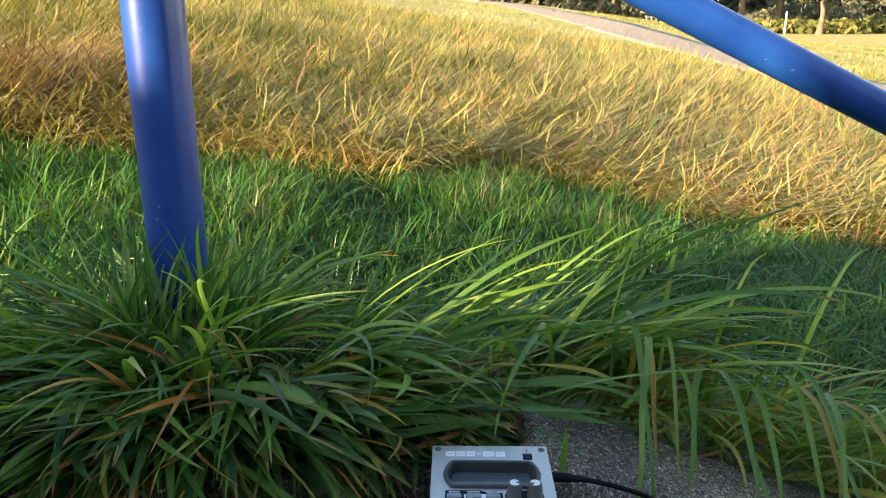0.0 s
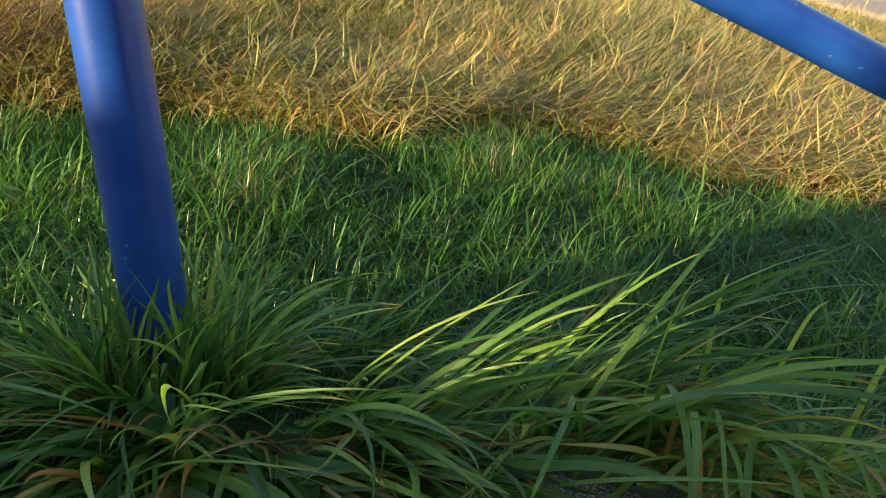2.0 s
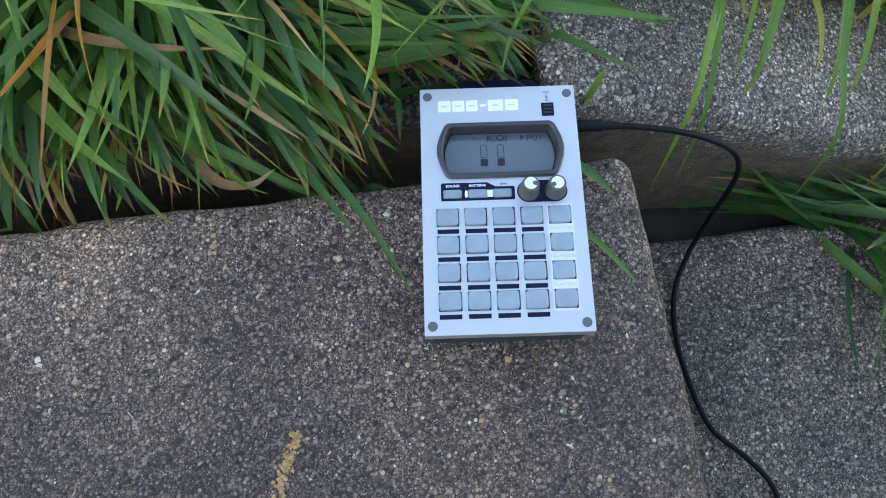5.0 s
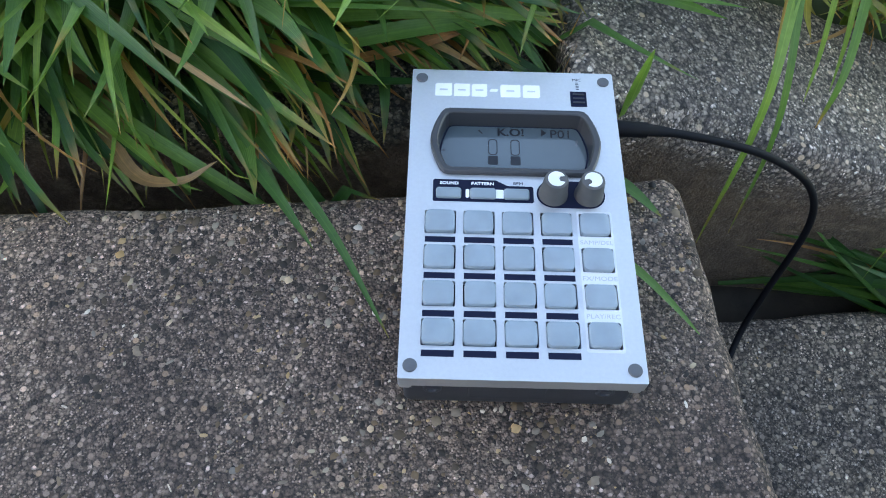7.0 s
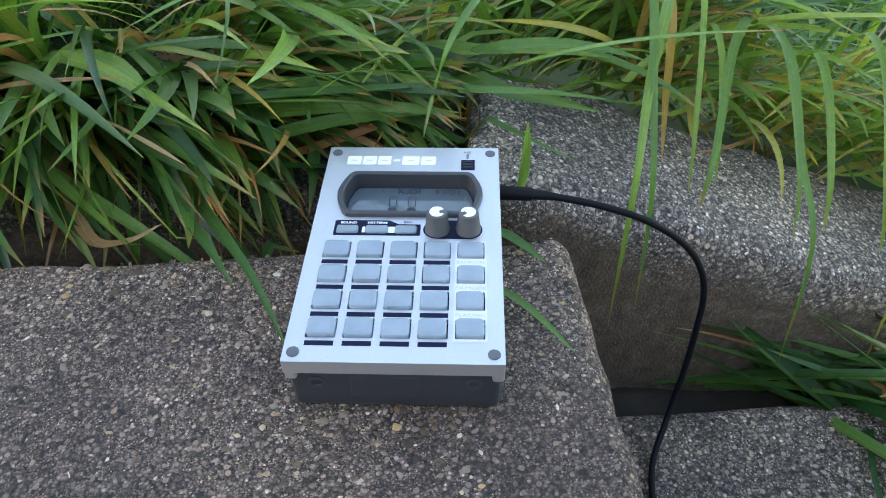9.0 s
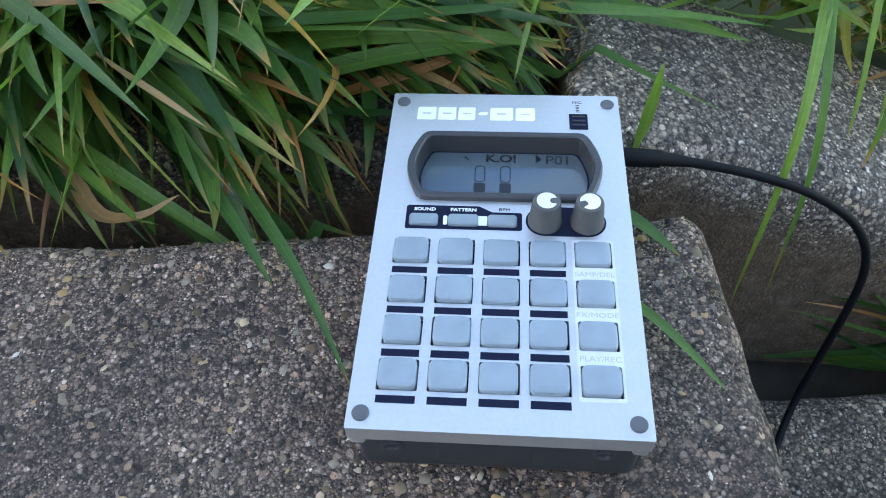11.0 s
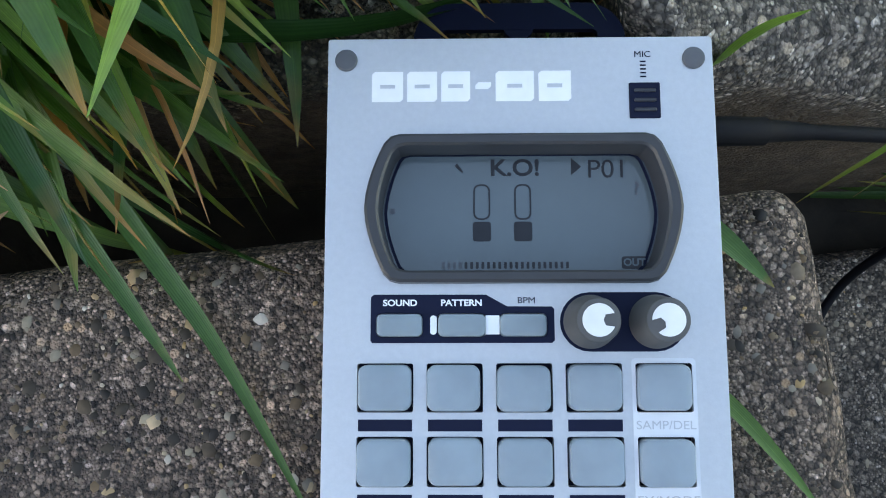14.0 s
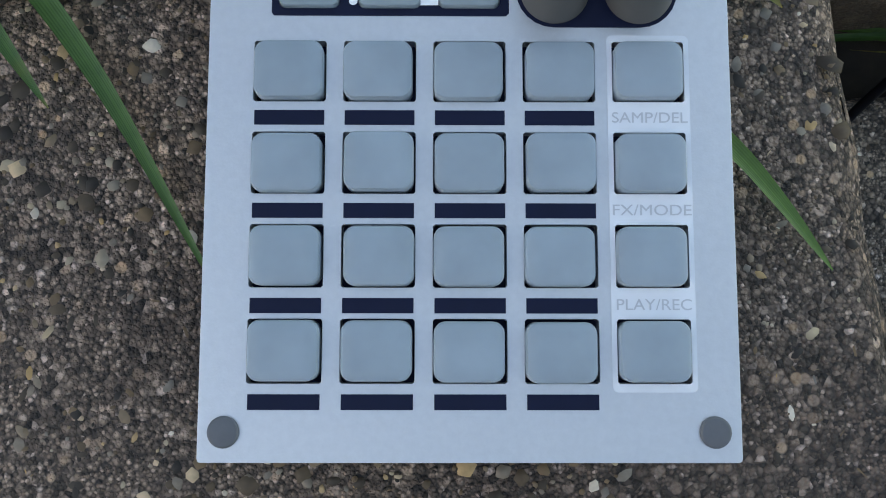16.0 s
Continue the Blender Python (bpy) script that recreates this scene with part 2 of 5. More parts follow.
def brushed():
    m, n, l, b = material("brushed_aluminium", 0.36, 0.8)
    s = noise_tex(m, 900.0, 3, 0.6, (1.0, 1.0, 1.0))
    w = noise_tex(m, 40.0, 3)
    l.new(ramp(m, s, [(0.3, (0.665, 0.668, 0.672)), (0.7, (0.705, 0.708, 0.712))]), b.inputs["Base Color"])
    r = n.new("ShaderNodeMapRange")
    r.inputs["To Min"].default_value, r.inputs["To Max"].default_value = 0.36, 0.48
    l.new(w, r.inputs["Value"])
    l.new(r.outputs[0], b.inputs["Roughness"])
    bump(m, noise_tex(m, 3200.0, 2, 0.5), 0.2, 0.00008)
    return m


def silicone(name, colour):
    m, n, l, b = material(name, 0.42)
    f = noise_tex(m, 130.0, 3)
    l.new(ramp(m, f, [(0.3, tuple(c * 0.9 for c in colour)), (0.7, tuple(c * 1.06 for c in colour))]), b.inputs["Base Color"])
    b.inputs["Subsurface Weight"].default_value = 0.25
    b.inputs["Subsurface Radius"].default_value = (0.002, 0.002, 0.002)
    return m


M_BLUE = blue_paint()
M_ALU = brushed()
M_KEY = silicone("milky_silicone", (0.285, 0.350, 0.395))
M_SMALLKEY = silicone("grey_silicone", (0.255, 0.315, 0.345))
M_CASE = plain("dark_grey_plastic", (0.036, 0.039, 0.047), 0.5, vary=0.1)
M_BEZEL = plain("grey_bezel_plastic", (0.046, 0.047, 0.051), 0.40, vary=0.06)
M_KNOB = plain("matt_grey_knob_rubber", (0.085, 0.085, 0.085), 0.6, vary=0.1)
M_WHITE = plain("white_plastic", (0.82, 0.82, 0.82), 0.4, vary=0.03)
M_NAVY = plain("dark_navy_print", (0.005, 0.009, 0.030), 0.62, vary=0.1)
M_PRINT = plain("white_print", (0.94, 0.945, 0.95), 0.5, vary=0.03)
M_FRAMEPRINT = plain("off_white_print", (0.74, 0.755, 0.78), 0.5, vary=0.03)
M_GREYPRINT = plain("pale_grey_print", (0.50, 0.51, 0.535), 0.5, vary=0.03)
M_SCREW = plain("grey_rubber_plug", (0.10, 0.105, 0.115), 0.55, vary=0.12)
M_CABLE = plain("black_cable_rubber", (0.005, 0.0055, 0.008), 0.62, vary=0.2)
M_LCD = plain("grey_lcd", (0.095, 0.128, 0.142), 0.10, vary=0.05, scale=80.0)
for dull in (M_NAVY, M_CABLE):
    dull.node_tree.nodes["Principled BSDF"].inputs["Specular IOR Level"].default_value = 0.18
M_LCD.node_tree.nodes["Principled BSDF"].inputs["IOR"].default_value = 1.85
M_INK = plain("lcd_ink", (0.015, 0.017, 0.022), 0.3, vary=0.1)
M_FAINT = plain("faint_lcd_ink", (0.09, 0.10, 0.115), 0.3, vary=0.1)
M_BARK = plain("tree_bark", (0.20, 0.15, 0.10), 0.9, vary=0.35, scale=3.0)
M_STEEL = plain("galvanised_pole", (0.36, 0.37, 0.37), 0.5, vary=0.12, scale=8.0)
M_SIGNRED = plain("red_sign_paint", (0.55, 0.10, 0.09), 0.5, vary=0.1, scale=10)
M_SIGNWHITE = plain("white_sign_paint", (0.80, 0.78, 0.76), 0.5, vary=0.05, scale=10)
M_HALL = plain("pale_cladding", (0.74, 0.72, 0.68), 0.7, vary=0.06, scale=0.4)
M_HALLSIDE = plain("grey_cladding", (0.40, 0.45, 0.50), 0.7, vary=0.08, scale=0.4)
M_GREENGLASS = plain("grey_green_facade", (0.42, 0.50, 0.48), 0.35, vary=0.12, scale=0.5)
M_BRICK = plain("red_brick", (0.42, 0.20, 0.14), 0.85, vary=0.15, scale=2.0)
M_WINDOW = plain("dark_window_glass", (0.06, 0.08, 0.10), 0.12, vary=0.2, scale=0.3)
M_PLAYBLUE = plain("blue_playground_paint", (0.10, 0.20, 0.42), 0.45, vary=0.1, scale=4)


def leaf_material(name, stops):
    m, n, l, b = material(name, 0.75)
    g = n.new("ShaderNodeNewGeometry")
    col = ramp(m, g.outputs["Random Per Island"], stops)
    l.new(mix(m, 0.5, col, ramp(m, noise_tex(m, 0.5, 3), [(0.3, (0.6, 0.6, 0.6)), (0.7, (1.3, 1.25, 1.1))]), "MULTIPLY"), b.inputs["Base Color"])
    t = n.new("ShaderNodeBsdfTranslucent")
    l.new(col, t.inputs["Color"])
    mx = n.new("ShaderNodeMixShader")
    mx.inputs[0].default_value = 0.25
    l.new(b.outputs[0], mx.inputs[1])
    l.new(t.outputs[0], mx.inputs[2])
    l.new(mx.outputs[0], n["Material Output"].inputs["Surface"])
    return m


# distance haze is put into the brown and dark green leaf colours, paled and greyed
M_OAK = leaf_material("hazy_browning_leaves", [(0.0, (0.15, 0.14, 0.08)), (0.4, (0.24, 0.195, 0.115)), (0.75, (0.30, 0.21, 0.125)), (1.0, (0.20, 0.19, 0.105))])
M_LIME = leaf_material("yellow_green_leaves", [(0.0, (0.09, 0.11, 0.025)), (0.6, (0.16, 0.17, 0.04)), (1.0, (0.22, 0.19, 0.05))])
M_DARK = leaf_material("hazy_green_leaves", [(0.0, (0.10, 0.115, 0.085)), (0.6, (0.15, 0.17, 0.11)), (1.0, (0.24, 0.21, 0.135))])


# ---- mesh helpers ----
def part(name, bm, mat, parent=None, label=""):
    me = bpy.data.meshes.new(name)
    bm.to_mesh(me)
    bm.free()
    me.materials.append(mat)
    ob = new(name, me)
    if parent is not None:
        ob.parent = parent
    return tagged(ob, label)


def smooth(ob, angle=40):
    me = ob.data
    me.polygons.foreach_set("use_smooth", np.ones(len(me.polygons), bool))
    bm = bmesh.new()
    bm.from_mesh(me)
    for e in bm.edges:
        e.smooth = len(e.link_faces) == 2 and e.calc_face_angle(0) < radians(angle)
    bm.to_mesh(me)
    bm.free()
    return ob


def quick_mesh(name, verts, quads, mat, attrs=None, soft=True):
    """A large mesh of quads from arrays."""
    me = bpy.data.meshes.new(name)
    verts, quads = np.ascontiguousarray(verts, np.float32), np.ascontiguousarray(quads, np.int32)
    me.vertices.add(len(verts))
    me.vertices.foreach_set("co", verts.ravel())
    me.loops.add(quads.size)
    me.loops.foreach_set("vertex_index", quads.ravel())
    me.polygons.add(len(quads))
    me.polygons.foreach_set("loop_start", np.arange(0, quads.size, 4, dtype=np.int32))
    me.update(calc_edges=True)
    if soft:
        me.polygons.foreach_set("use_smooth", np.ones(len(quads), bool))
    for key, values in (attrs or {}).items():
        me.attributes.new(key, "FLOAT", "POINT").data.foreach_set("value", np.ascontiguousarray(values, np.float32).ravel())
    me.materials.append(mat)
    return new(name, me)


def box(bm, x0, x1, y0, y1, z0, z1, bevel=0.0, segs=2):
    r = bmesh.ops.create_cube(bm, size=1.0)
    for v in r["verts"]:
        v.co = Vector(((x0 + x1) / 2 + v.co.x * (x1 - x0), (y0 + y1) / 2 + v.co.y * (y1 - y0), (z0 + z1) / 2 + v.co.z * (z1 - z0)))
    if bevel:
        edges = list({e for v in r["verts"] for e in v.link_edges})
        bmesh.ops.bevel(bm, geom=edges, offset=bevel, segments=segs, profile=0.5, affect="EDGES")
    return bm


def tube(points, radii, sides=16, cap=True):
    """A tube along points, with a radius at each."""
    bm = bmesh.new()
    pts = [Vector(p) for p in points]
    rings, side = [], None
    for i, p in enumerate(pts):
        d = (pts[min(i + 1, len(pts) - 1)] - pts[max(i - 1, 0)]).normalized()
        if side is None:
            side = d.orthogonal().normalized()
        side = (side - d * side.dot(d)).normalized()
        up = d.cross(side)
        r = radii[i] if hasattr(radii, "__len__") else radii
        rings.append([bm.verts.new(p + (side * math.cos(a) + up * math.sin(a)) * r) for a in (2 * math.pi * k / sides for k in range(sides))])
    for a, b in zip(rings, rings[1:]):
        for k in range(sides):
            bm.faces.new((a[k], a[(k + 1) % sides], b[(k + 1) % sides], b[k]))
    if cap:
        bm.faces.new(rings[0][::-1])
        bm.faces.new(rings[-1])
    return bm


def spline(points, steps=8):
    """Points of a smooth curve through the given ones."""
    p = [Vector(q) for q in points]
    p = [2 * p[0] - p[1]] + p + [2 * p[-1] - p[-2]]
    out = []
    for i in range(1, len(p) - 2):
        for k in range(steps):
            t = k / steps
            out.append(0.5 * (2 * p[i] + (p[i + 1] - p[i - 1]) * t + (2 * p[i - 1] - 5 * p[i] + 4 * p[i + 1] - p[i + 2]) * t * t + (3 * p[i] - p[i - 1] - 3 * p[i + 1] + p[i + 2]) * t ** 3))
    return out + [p[-2]]


# ---- the lie of the land ----
def kerb_top(x):
    return np.where(x < 0.05, 0.0, np.maximum(0.0115 - 0.36 * (x - 0.05), -0.30))


def land(x, y):
    """Height of the ground: a grassy bank that falls to the right, and a flat field beyond the path."""
    x, y = np.asarray(x, float), np.asarray(y, float)
    xe = np.where(x < 0, 60 * np.tanh(x / 60), x)
    ye = 110 * np.tanh(np.maximum(y, 0) / 110)
    far = np.clip((y - 8) / 14, 0, 1)
    bank = -0.13 - 0.15 * xe + 0.0425 * ye + 0.15 * np.clip(x - 3.0, 0, 2.4) * far * far * (3 - 2 * far)
    field = -0.62
    k = 0.25
    h = k * np.logaddexp(bank / k, field / k)
    near = np.clip(1 - (y - 0.46) / 0.45, 0, 1) ** 1.5
    h = h + (kerb_top(x) - 0.01 - h) * near * np.clip(1.6 - np.abs(x), 0, 1)
    pit = np.clip((0.475 - y) / 0.02, 0, 1) * (np.abs(x + 0.5) < 2.6) * (y > -1.4)
    h = h + (-0.42 - h) * pit
    return h + 0.012 * np.sin(x * 5.1 + 1.3 * y) * np.cos(y * 4.3 - x) * (y > 0.7) * np.clip(2.6 - np.abs(x), 0, 1) * np.clip(5 - y, 0, 1)


def graded(lo, hi, n, power, centre=0.0):
    u = np.linspace(-1, 1, n)
    s = np.sign(u) * np.abs(u) ** power
    return centre + np.where(s < 0, -s * (lo - centre), s * (hi - centre))


gx = np.unique(np.concatenate([graded(-3000, 3000, 161, 4.5), np.linspace(-2.0, 2.0, 81)]))
gy = np.unique(np.concatenate([graded(-3000, 3000, 161, 4.5, 0.5), np.linspace(0.40, 2.4, 81)]))
X, Y = np.meshgrid(gx, gy)
gv = np.stack([X, Y, land(X, Y)], -1).reshape(-1, 3)
nx = len(gx)
gi = (np.arange(len(gy) - 1)[:, None] * nx + np.arange(nx - 1)[None]).ravel()
ground = quick_mesh("ground", gv, np.stack([gi, gi + 1, gi + nx + 1, gi + nx], 1), M_GROUND)
tagged(ground, "grassy bank falling to a flat yellow field", "ground", kind="structure")


def strip_on_land(name, x0, x1, y0, y1, lift, mat, n=160):
    ys = y0 + (y1 - y0) * np.linspace(0, 1, n) ** 1.8
    us = np.array([0, 0.001, 0.17, 0.33, 0.5, 0.67, 0.83, 0.999, 1])
    k = len(us)
    wob = 0.06 * np.sin(ys * 1.7) + 0.04 * np.sin(ys * 4.1)
    A = x0 + (x1 - x0) * us[None] + wob[:, None] * (us[None] - 0.5) + 0 * ys[:, None]
    B = np.broadcast_to(ys[:, None], A.shape)
    top = land(A, B) + lift
    top[:, 0] -= 0.2
    top[:, -1] -= 0.2
    v = np.stack([A, B, top], -1).reshape(-1, 3)
    i = (np.arange(n - 1)[:, None] * k + np.arange(k - 1)[None]).ravel()
    return quick_mesh(name, v, np.stack([i, i + 1, i + k + 1, i + k], 1), mat)


tagged(strip_on_land("path", 3.05, 4.7, -6.0, 95.0, 0.016, M_PATH), "pale grey asphalt path along the grassy bank", "path", kind="structure")

# an added, unseen blocker, notched to shape the shade on steps, post and rail
bm = box(bmesh.new(), -1.9, 3.2, -1.21, -1.15, -0.6, 1.05, 0.01)
box(bm, -2.335, -1.9, -1.21, -1.15, -0.6, 1.14, 0.01)
box(bm, -2.895, -2.56, -1.21, -1.15, -0.6, 0.985, 0.01)
box(bm, -2.56, -2.335, -1.205, -1.155, -0.6, 0.80, 0.01)
tagged(part("shade_blocker", bm, M_BLOCKER), "unseen notched grey screen added behind the steps to cast shade", "wall", kind="structure")


# ---- concrete blocks ----
def rough_block(name, size, m, mat, r=0.008, step=0.006, chip=0.0025, seed=0, slope=0.0):
    """A cast block with rounded, worn edges. Its top is at z = 0 of its own frame; slope makes it fall along x."""
    half = np.array(size) / 2
    verts, quads, base = [], [], 0
    for axis in range(3):
        for sgn in (-1, 1):
            a, b = (axis + 1) % 3, (axis + 2) % 3
            def axis_steps(h):
                inner = np.linspace(-h + r, h - r, max(2, int(2 * h / step)))
                return np.concatenate([[-h, -h + r * 0.35, -h + r * 0.7], inner, [h - r * 0.7, h - r * 0.35, h]])
            ua, ub = axis_steps(half[a]), axis_steps(half[b])
            if axis != 2 or sgn < 0:
                ua = ua[::2] if len(ua) % 2 else ua
            A, B = np.meshgrid(ua, ub)
            p = np.zeros((*A.shape, 3))
            p[..., a], p[..., b], p[..., axis] = A, B, sgn * half[axis]
            p = p.reshape(-1, 3)
            inner = np.clip(p, -half + r, half - r)
            d = p - inner
            ln = np.linalg.norm(d, axis=1, keepdims=True)
            nrm = d / np.maximum(ln, 1e-9)
            edge = (np.abs(d) > r * 0.3).sum(1) > 1
            off = np.array([noise.noise(Vector(q) * 55 + Vector((seed, 0, 0))) * 0.6 + noise.noise(Vector(q) * 17 + Vector((0, seed, 0))) for q in p])
            p = inner + nrm * r + nrm * (off * np.where(edge, chip, chip * 0.22))[:, None]
            w, hgt = len(ua), len(ub)
            i = (np.arange(hgt - 1)[:, None] * w + np.arange(w - 1)[None]).ravel() + base
            q = np.stack([i, i + 1, i + w + 1, i + w], 1)
            verts.append(p)
            quads.append(q if sgn > 0 else q[:, ::-1])
            base += len(p)
    v = np.concatenate(verts)
    v[:, 2] -= half[2]
    v[:, 2] -= slope * v[:, 0]
    ob = quick_mesh(name, v, np.concatenate(quads), mat)
    ob.matrix_world = m
    return ob


YAW = 5.0
# upper step: its far right corner lies at (0.089, 0.377)
slab_m = Matrix.Translation((0.089, 0.3765, 0)) @ pose(0, 0, 0, 0, 0, YAW) @ Matrix.Translation((-0.55, -0.70, 0))
slab = rough_block("upper_step", (1.10, 1.40, 0.13), slab_m, M_SLAB, 0.009, 0.007, 0.003, 1)
tagged(slab, "weathered grey washed-concrete step with exposed pebbles", "step", "steps of the stair", "structure")
low_m = Matrix.Translation((0.115, 0.373, -0.118)) @ pose(0, 0, 0, 0, 0, YAW) @ Matrix.Translation((0.30, -0.70, 0))
low = rough_block("lower_step", (0.60, 1.40, 0.13), low_m, M_STEP, 0.010, 0.012, 0.003, 4)
tagged(low, "dark weathered concrete step below, strewn with grass", "step", "steps of the stair", "structure")
kerb_m = Matrix.Translation((0.0495, 0.3985, 0.0115)) @ pose(0, 0, 0, 0, 0, 1.0) @ Matrix.Translation((0.40, 0.05, -0.36 * 0.40))
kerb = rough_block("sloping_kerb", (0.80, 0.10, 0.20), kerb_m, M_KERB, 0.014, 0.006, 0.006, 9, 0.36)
tagged(kerb, "grey granular concrete kerb sloping down beside the steps", "kerb", "kerbs of the stair", "structure")
kerb2_m = Matrix.Translation((0.0485, 0.406, -0.006)) @ pose(0, 0, 0, 0, 0, 1.0) @ Matrix.Translation((-0.65, 0.07, 0))
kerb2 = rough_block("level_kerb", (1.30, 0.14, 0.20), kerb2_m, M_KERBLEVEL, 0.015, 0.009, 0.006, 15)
tagged(kerb2, "mossy grey concrete kerb half buried under grass", "kerb", "kerbs of the stair", "structure")
bm = bmesh.new()
bmesh.ops.create_grid(bm, x_segments=90, y_segments=40, size=1.0)
for v in bm.verts:
    v.co = Vector((v.co.x * 1.2, 0.36 + v.co.y * 0.16, -0.137 + 0.016 * noise.noise(Vector((v.co.x * 22, v.co.y * 5, 0))) - 0.12 * max(0, v.co.x * 1.2 - 0.35)))
tagged(smooth(part("soil", bm, M_SOIL), 180), "dark damp soil in the gap behind the step", "soil", kind="structure")


def aggregate(parent, n, x0, x1, y0, y1, seed, lo, hi, mats):
    """Pebbles that stand a little proud of a step, as one joined part."""
    g = np.random.default_rng(seed)
    t = (1 + 5 ** 0.5) / 2
    ico = np.array([(-1, 0, t), (1, 0, t), (0, t, 1), (0, -t, 1), (t, 1, 0), (-t, 1, 0), (t, -1, 0), (-t, -1, 0)]) / 1.9
    tri = [(0, 1, 2, 2), (0, 3, 1, 1), (1, 4, 2, 2), (0, 2, 5, 5), (1, 3, 6, 6), (0, 7, 3, 3), (1, 6, 4, 4), (0, 5, 7, 7)]
    r = lo + (hi - lo) * g.random(n) ** 5
    c = np.stack([g.uniform(x0, x1, n), g.uniform(y0, y1, n), -0.52 * r], 1)
    a = g.uniform(0, 6.28, n)
    sx, sy = r * g.uniform(0.8, 1.4, n), r * g.uniform(0.7, 1.1, n)
    lx, ly = ico[None, :, 0] * sx[:, None] * g.uniform(0.75, 1.2, (n, 8)), ico[None, :, 1] * sy[:, None] * g.uniform(0.75, 1.2, (n, 8))
    v = np.stack([c[:, :1] + lx * np.cos(a)[:, None] - ly * np.sin(a)[:, None], c[:, 1:2] + lx * np.sin(a)[:, None] + ly * np.cos(a)[:, None], c[:, 2:3] + ico[None, :, 2] * r[:, None] * 0.78], -1).reshape(-1, 3)
    me = bpy.data.meshes.new("pebbles")
    faces = [tuple(k + 8 * i for k in f[:3]) for i in range(n) for f in tri]
    me.from_pydata(v.tolist(), [], faces)
    me.polygons.foreach_set("use_smooth", np.ones(len(faces), bool))
    me.materials.append(mats)
    ob = new("pebbles", me)
    ob.parent = parent
    return tagged(ob, "small pale and brown pebbles set in concrete", kind="stuff")


def pebble_material():
    m, n, l, b = material("pebbles", 0.65)
    g = n.new("ShaderNodeNewGeometry")
    col = ramp(m, g.outputs["Random Per Island"], [(0.0, (0.018, 0.013, 0.009)), (0.35, (0.075, 0.050, 0.030)), (0.58, (0.20, 0.122, 0.060)), (0.70, (0.28, 0.20, 0.13)), (0.80, (0.20, 0.17, 0.14)), (0.88, (0.46, 0.36, 0.24)), (0.94, (0.52, 0.30, 0.11)), (1.0, (0.75, 0.66, 0.54))])
    f = noise_tex(m, 500.0, 3)
    l.new(mix(m, 0.6, col, ramp(m, f, [(0.3, (0.6, 0.6, 0.6)), (0.7, (1.2, 1.2, 1.2))]), "MULTIPLY"), b.inputs["Base Color"])
    return m


M_PEBBLE = pebble_material()
aggregate(slab, 26000, 0.12, 0.545, 0.28, 0.695, 3, 0.00045, 0.0022, M_PEBBLE)
aggregate(low, 3000, -0.29, 0.0, 0.35, 0.69, 5, 0.0005, 0.0022, M_PEBBLE)


# ---- grass ----
def blade_arrays(base, head, length, width, lean, bend, tone, curl, segs, fold=0.0, twist=None, floor=None, power=1.4):
    n = len(base)
    s = np.linspace(0, 1, segs + 1)
    sm = (s[1:] + s[:-1]) / 2
    th = lean[:, None] + bend[:, None] * sm[None] ** power
    ph = head[:, None] + curl[:, None] * sm[None] ** 1.5
    d = np.stack([np.sin(th) * np.cos(ph), np.sin(th) * np.sin(ph), np.cos(th)], -1) * (length / segs)[:, None, None]
    p = np.concatenate([np.zeros((n, 1, 3)), np.cumsum(d, 1)], 1) + base[:, None]
    if floor is not None:
        f = floor(p[..., 0], p[..., 1])
        p[..., 2] = np.maximum(p[..., 2], f + 0.0015 + 0.008 * rng.random((n, 1)))
    tan = np.gradient(p, axis=1)
    tan /= np.maximum(np.linalg.norm(tan, axis=2, keepdims=True), 1e-9)
    phs = head[:, None] + curl[:, None] * s[None] ** 1.5
    side = np.stack([-np.sin(phs), np.cos(phs), 0 * phs], -1)
    nrm = np.cross(tan, side)
    tw = (twist if twist is not None else np.zeros(n))[:, None, None] * s[None, :, None]
    side = side * np.cos(tw) + nrm * np.sin(tw)
    nrm = np.cross(tan, side)
    prof = np.minimum(1, 0.55 + 1.6 * s) * (1 - s ** 2.6) ** 0.8 + 0.02
    hw = (width / 2)[:, None, None] * prof[None, :, None]
    cols = [p - side * hw, p + side * hw] if not fold else [p - side * hw + nrm * hw * fold, p, p + side * hw + nrm * hw * fold]
    k = len(cols)
    v = np.stack(cols, 2).reshape(-1, 3)
    row = (np.arange(n)[:, None] * (segs + 1) + np.arange(segs)[None]).ravel() * k
    quads = np.concatenate([np.stack([row + c, row + c + 1, row + k + c + 1, row + k + c], 1) for c in range(k - 1)])
    along = np.broadcast_to(s[None, :, None], (n, segs + 1, k))
    tones = np.broadcast_to(tone[:, None, None], (n, segs + 1, k))
    spread = np.broadcast_to(np.linspace(-1, 1, k)[None, None], (n, segs + 1, k))
    return v, quads, along, tones, spread


def blades(name, mat, *args, **kw):
    v, q, a, t, e = blade_arrays(*args, **kw)
    return quick_mesh(name, v, q, mat, {"along": a, "tone": t})


def floor_near(x, y):
    """What falling blades come to rest on: steps, kerbs or ground."""
    c, s_ = math.cos(radians(YAW)), math.sin(radians(YAW))
    u, w = (x - 0.089) * c + (y - 0.3765) * s_, -(x - 0.089) * s_ + (y - 0.3765) * c
    f = np.where((u < 0) & (w < 0), 0.0, -0.125)
    f = np.where((x > 0.05) & (y > 0.398) & (y < 0.50), kerb_top(x) + 0.004, f)
    f = np.where((x < -0.075) & (y > 0.40), 0.0, f)
    return np.where(y >= np.where(x > 0.05, 0.50, 0.56), land(x, y), f)


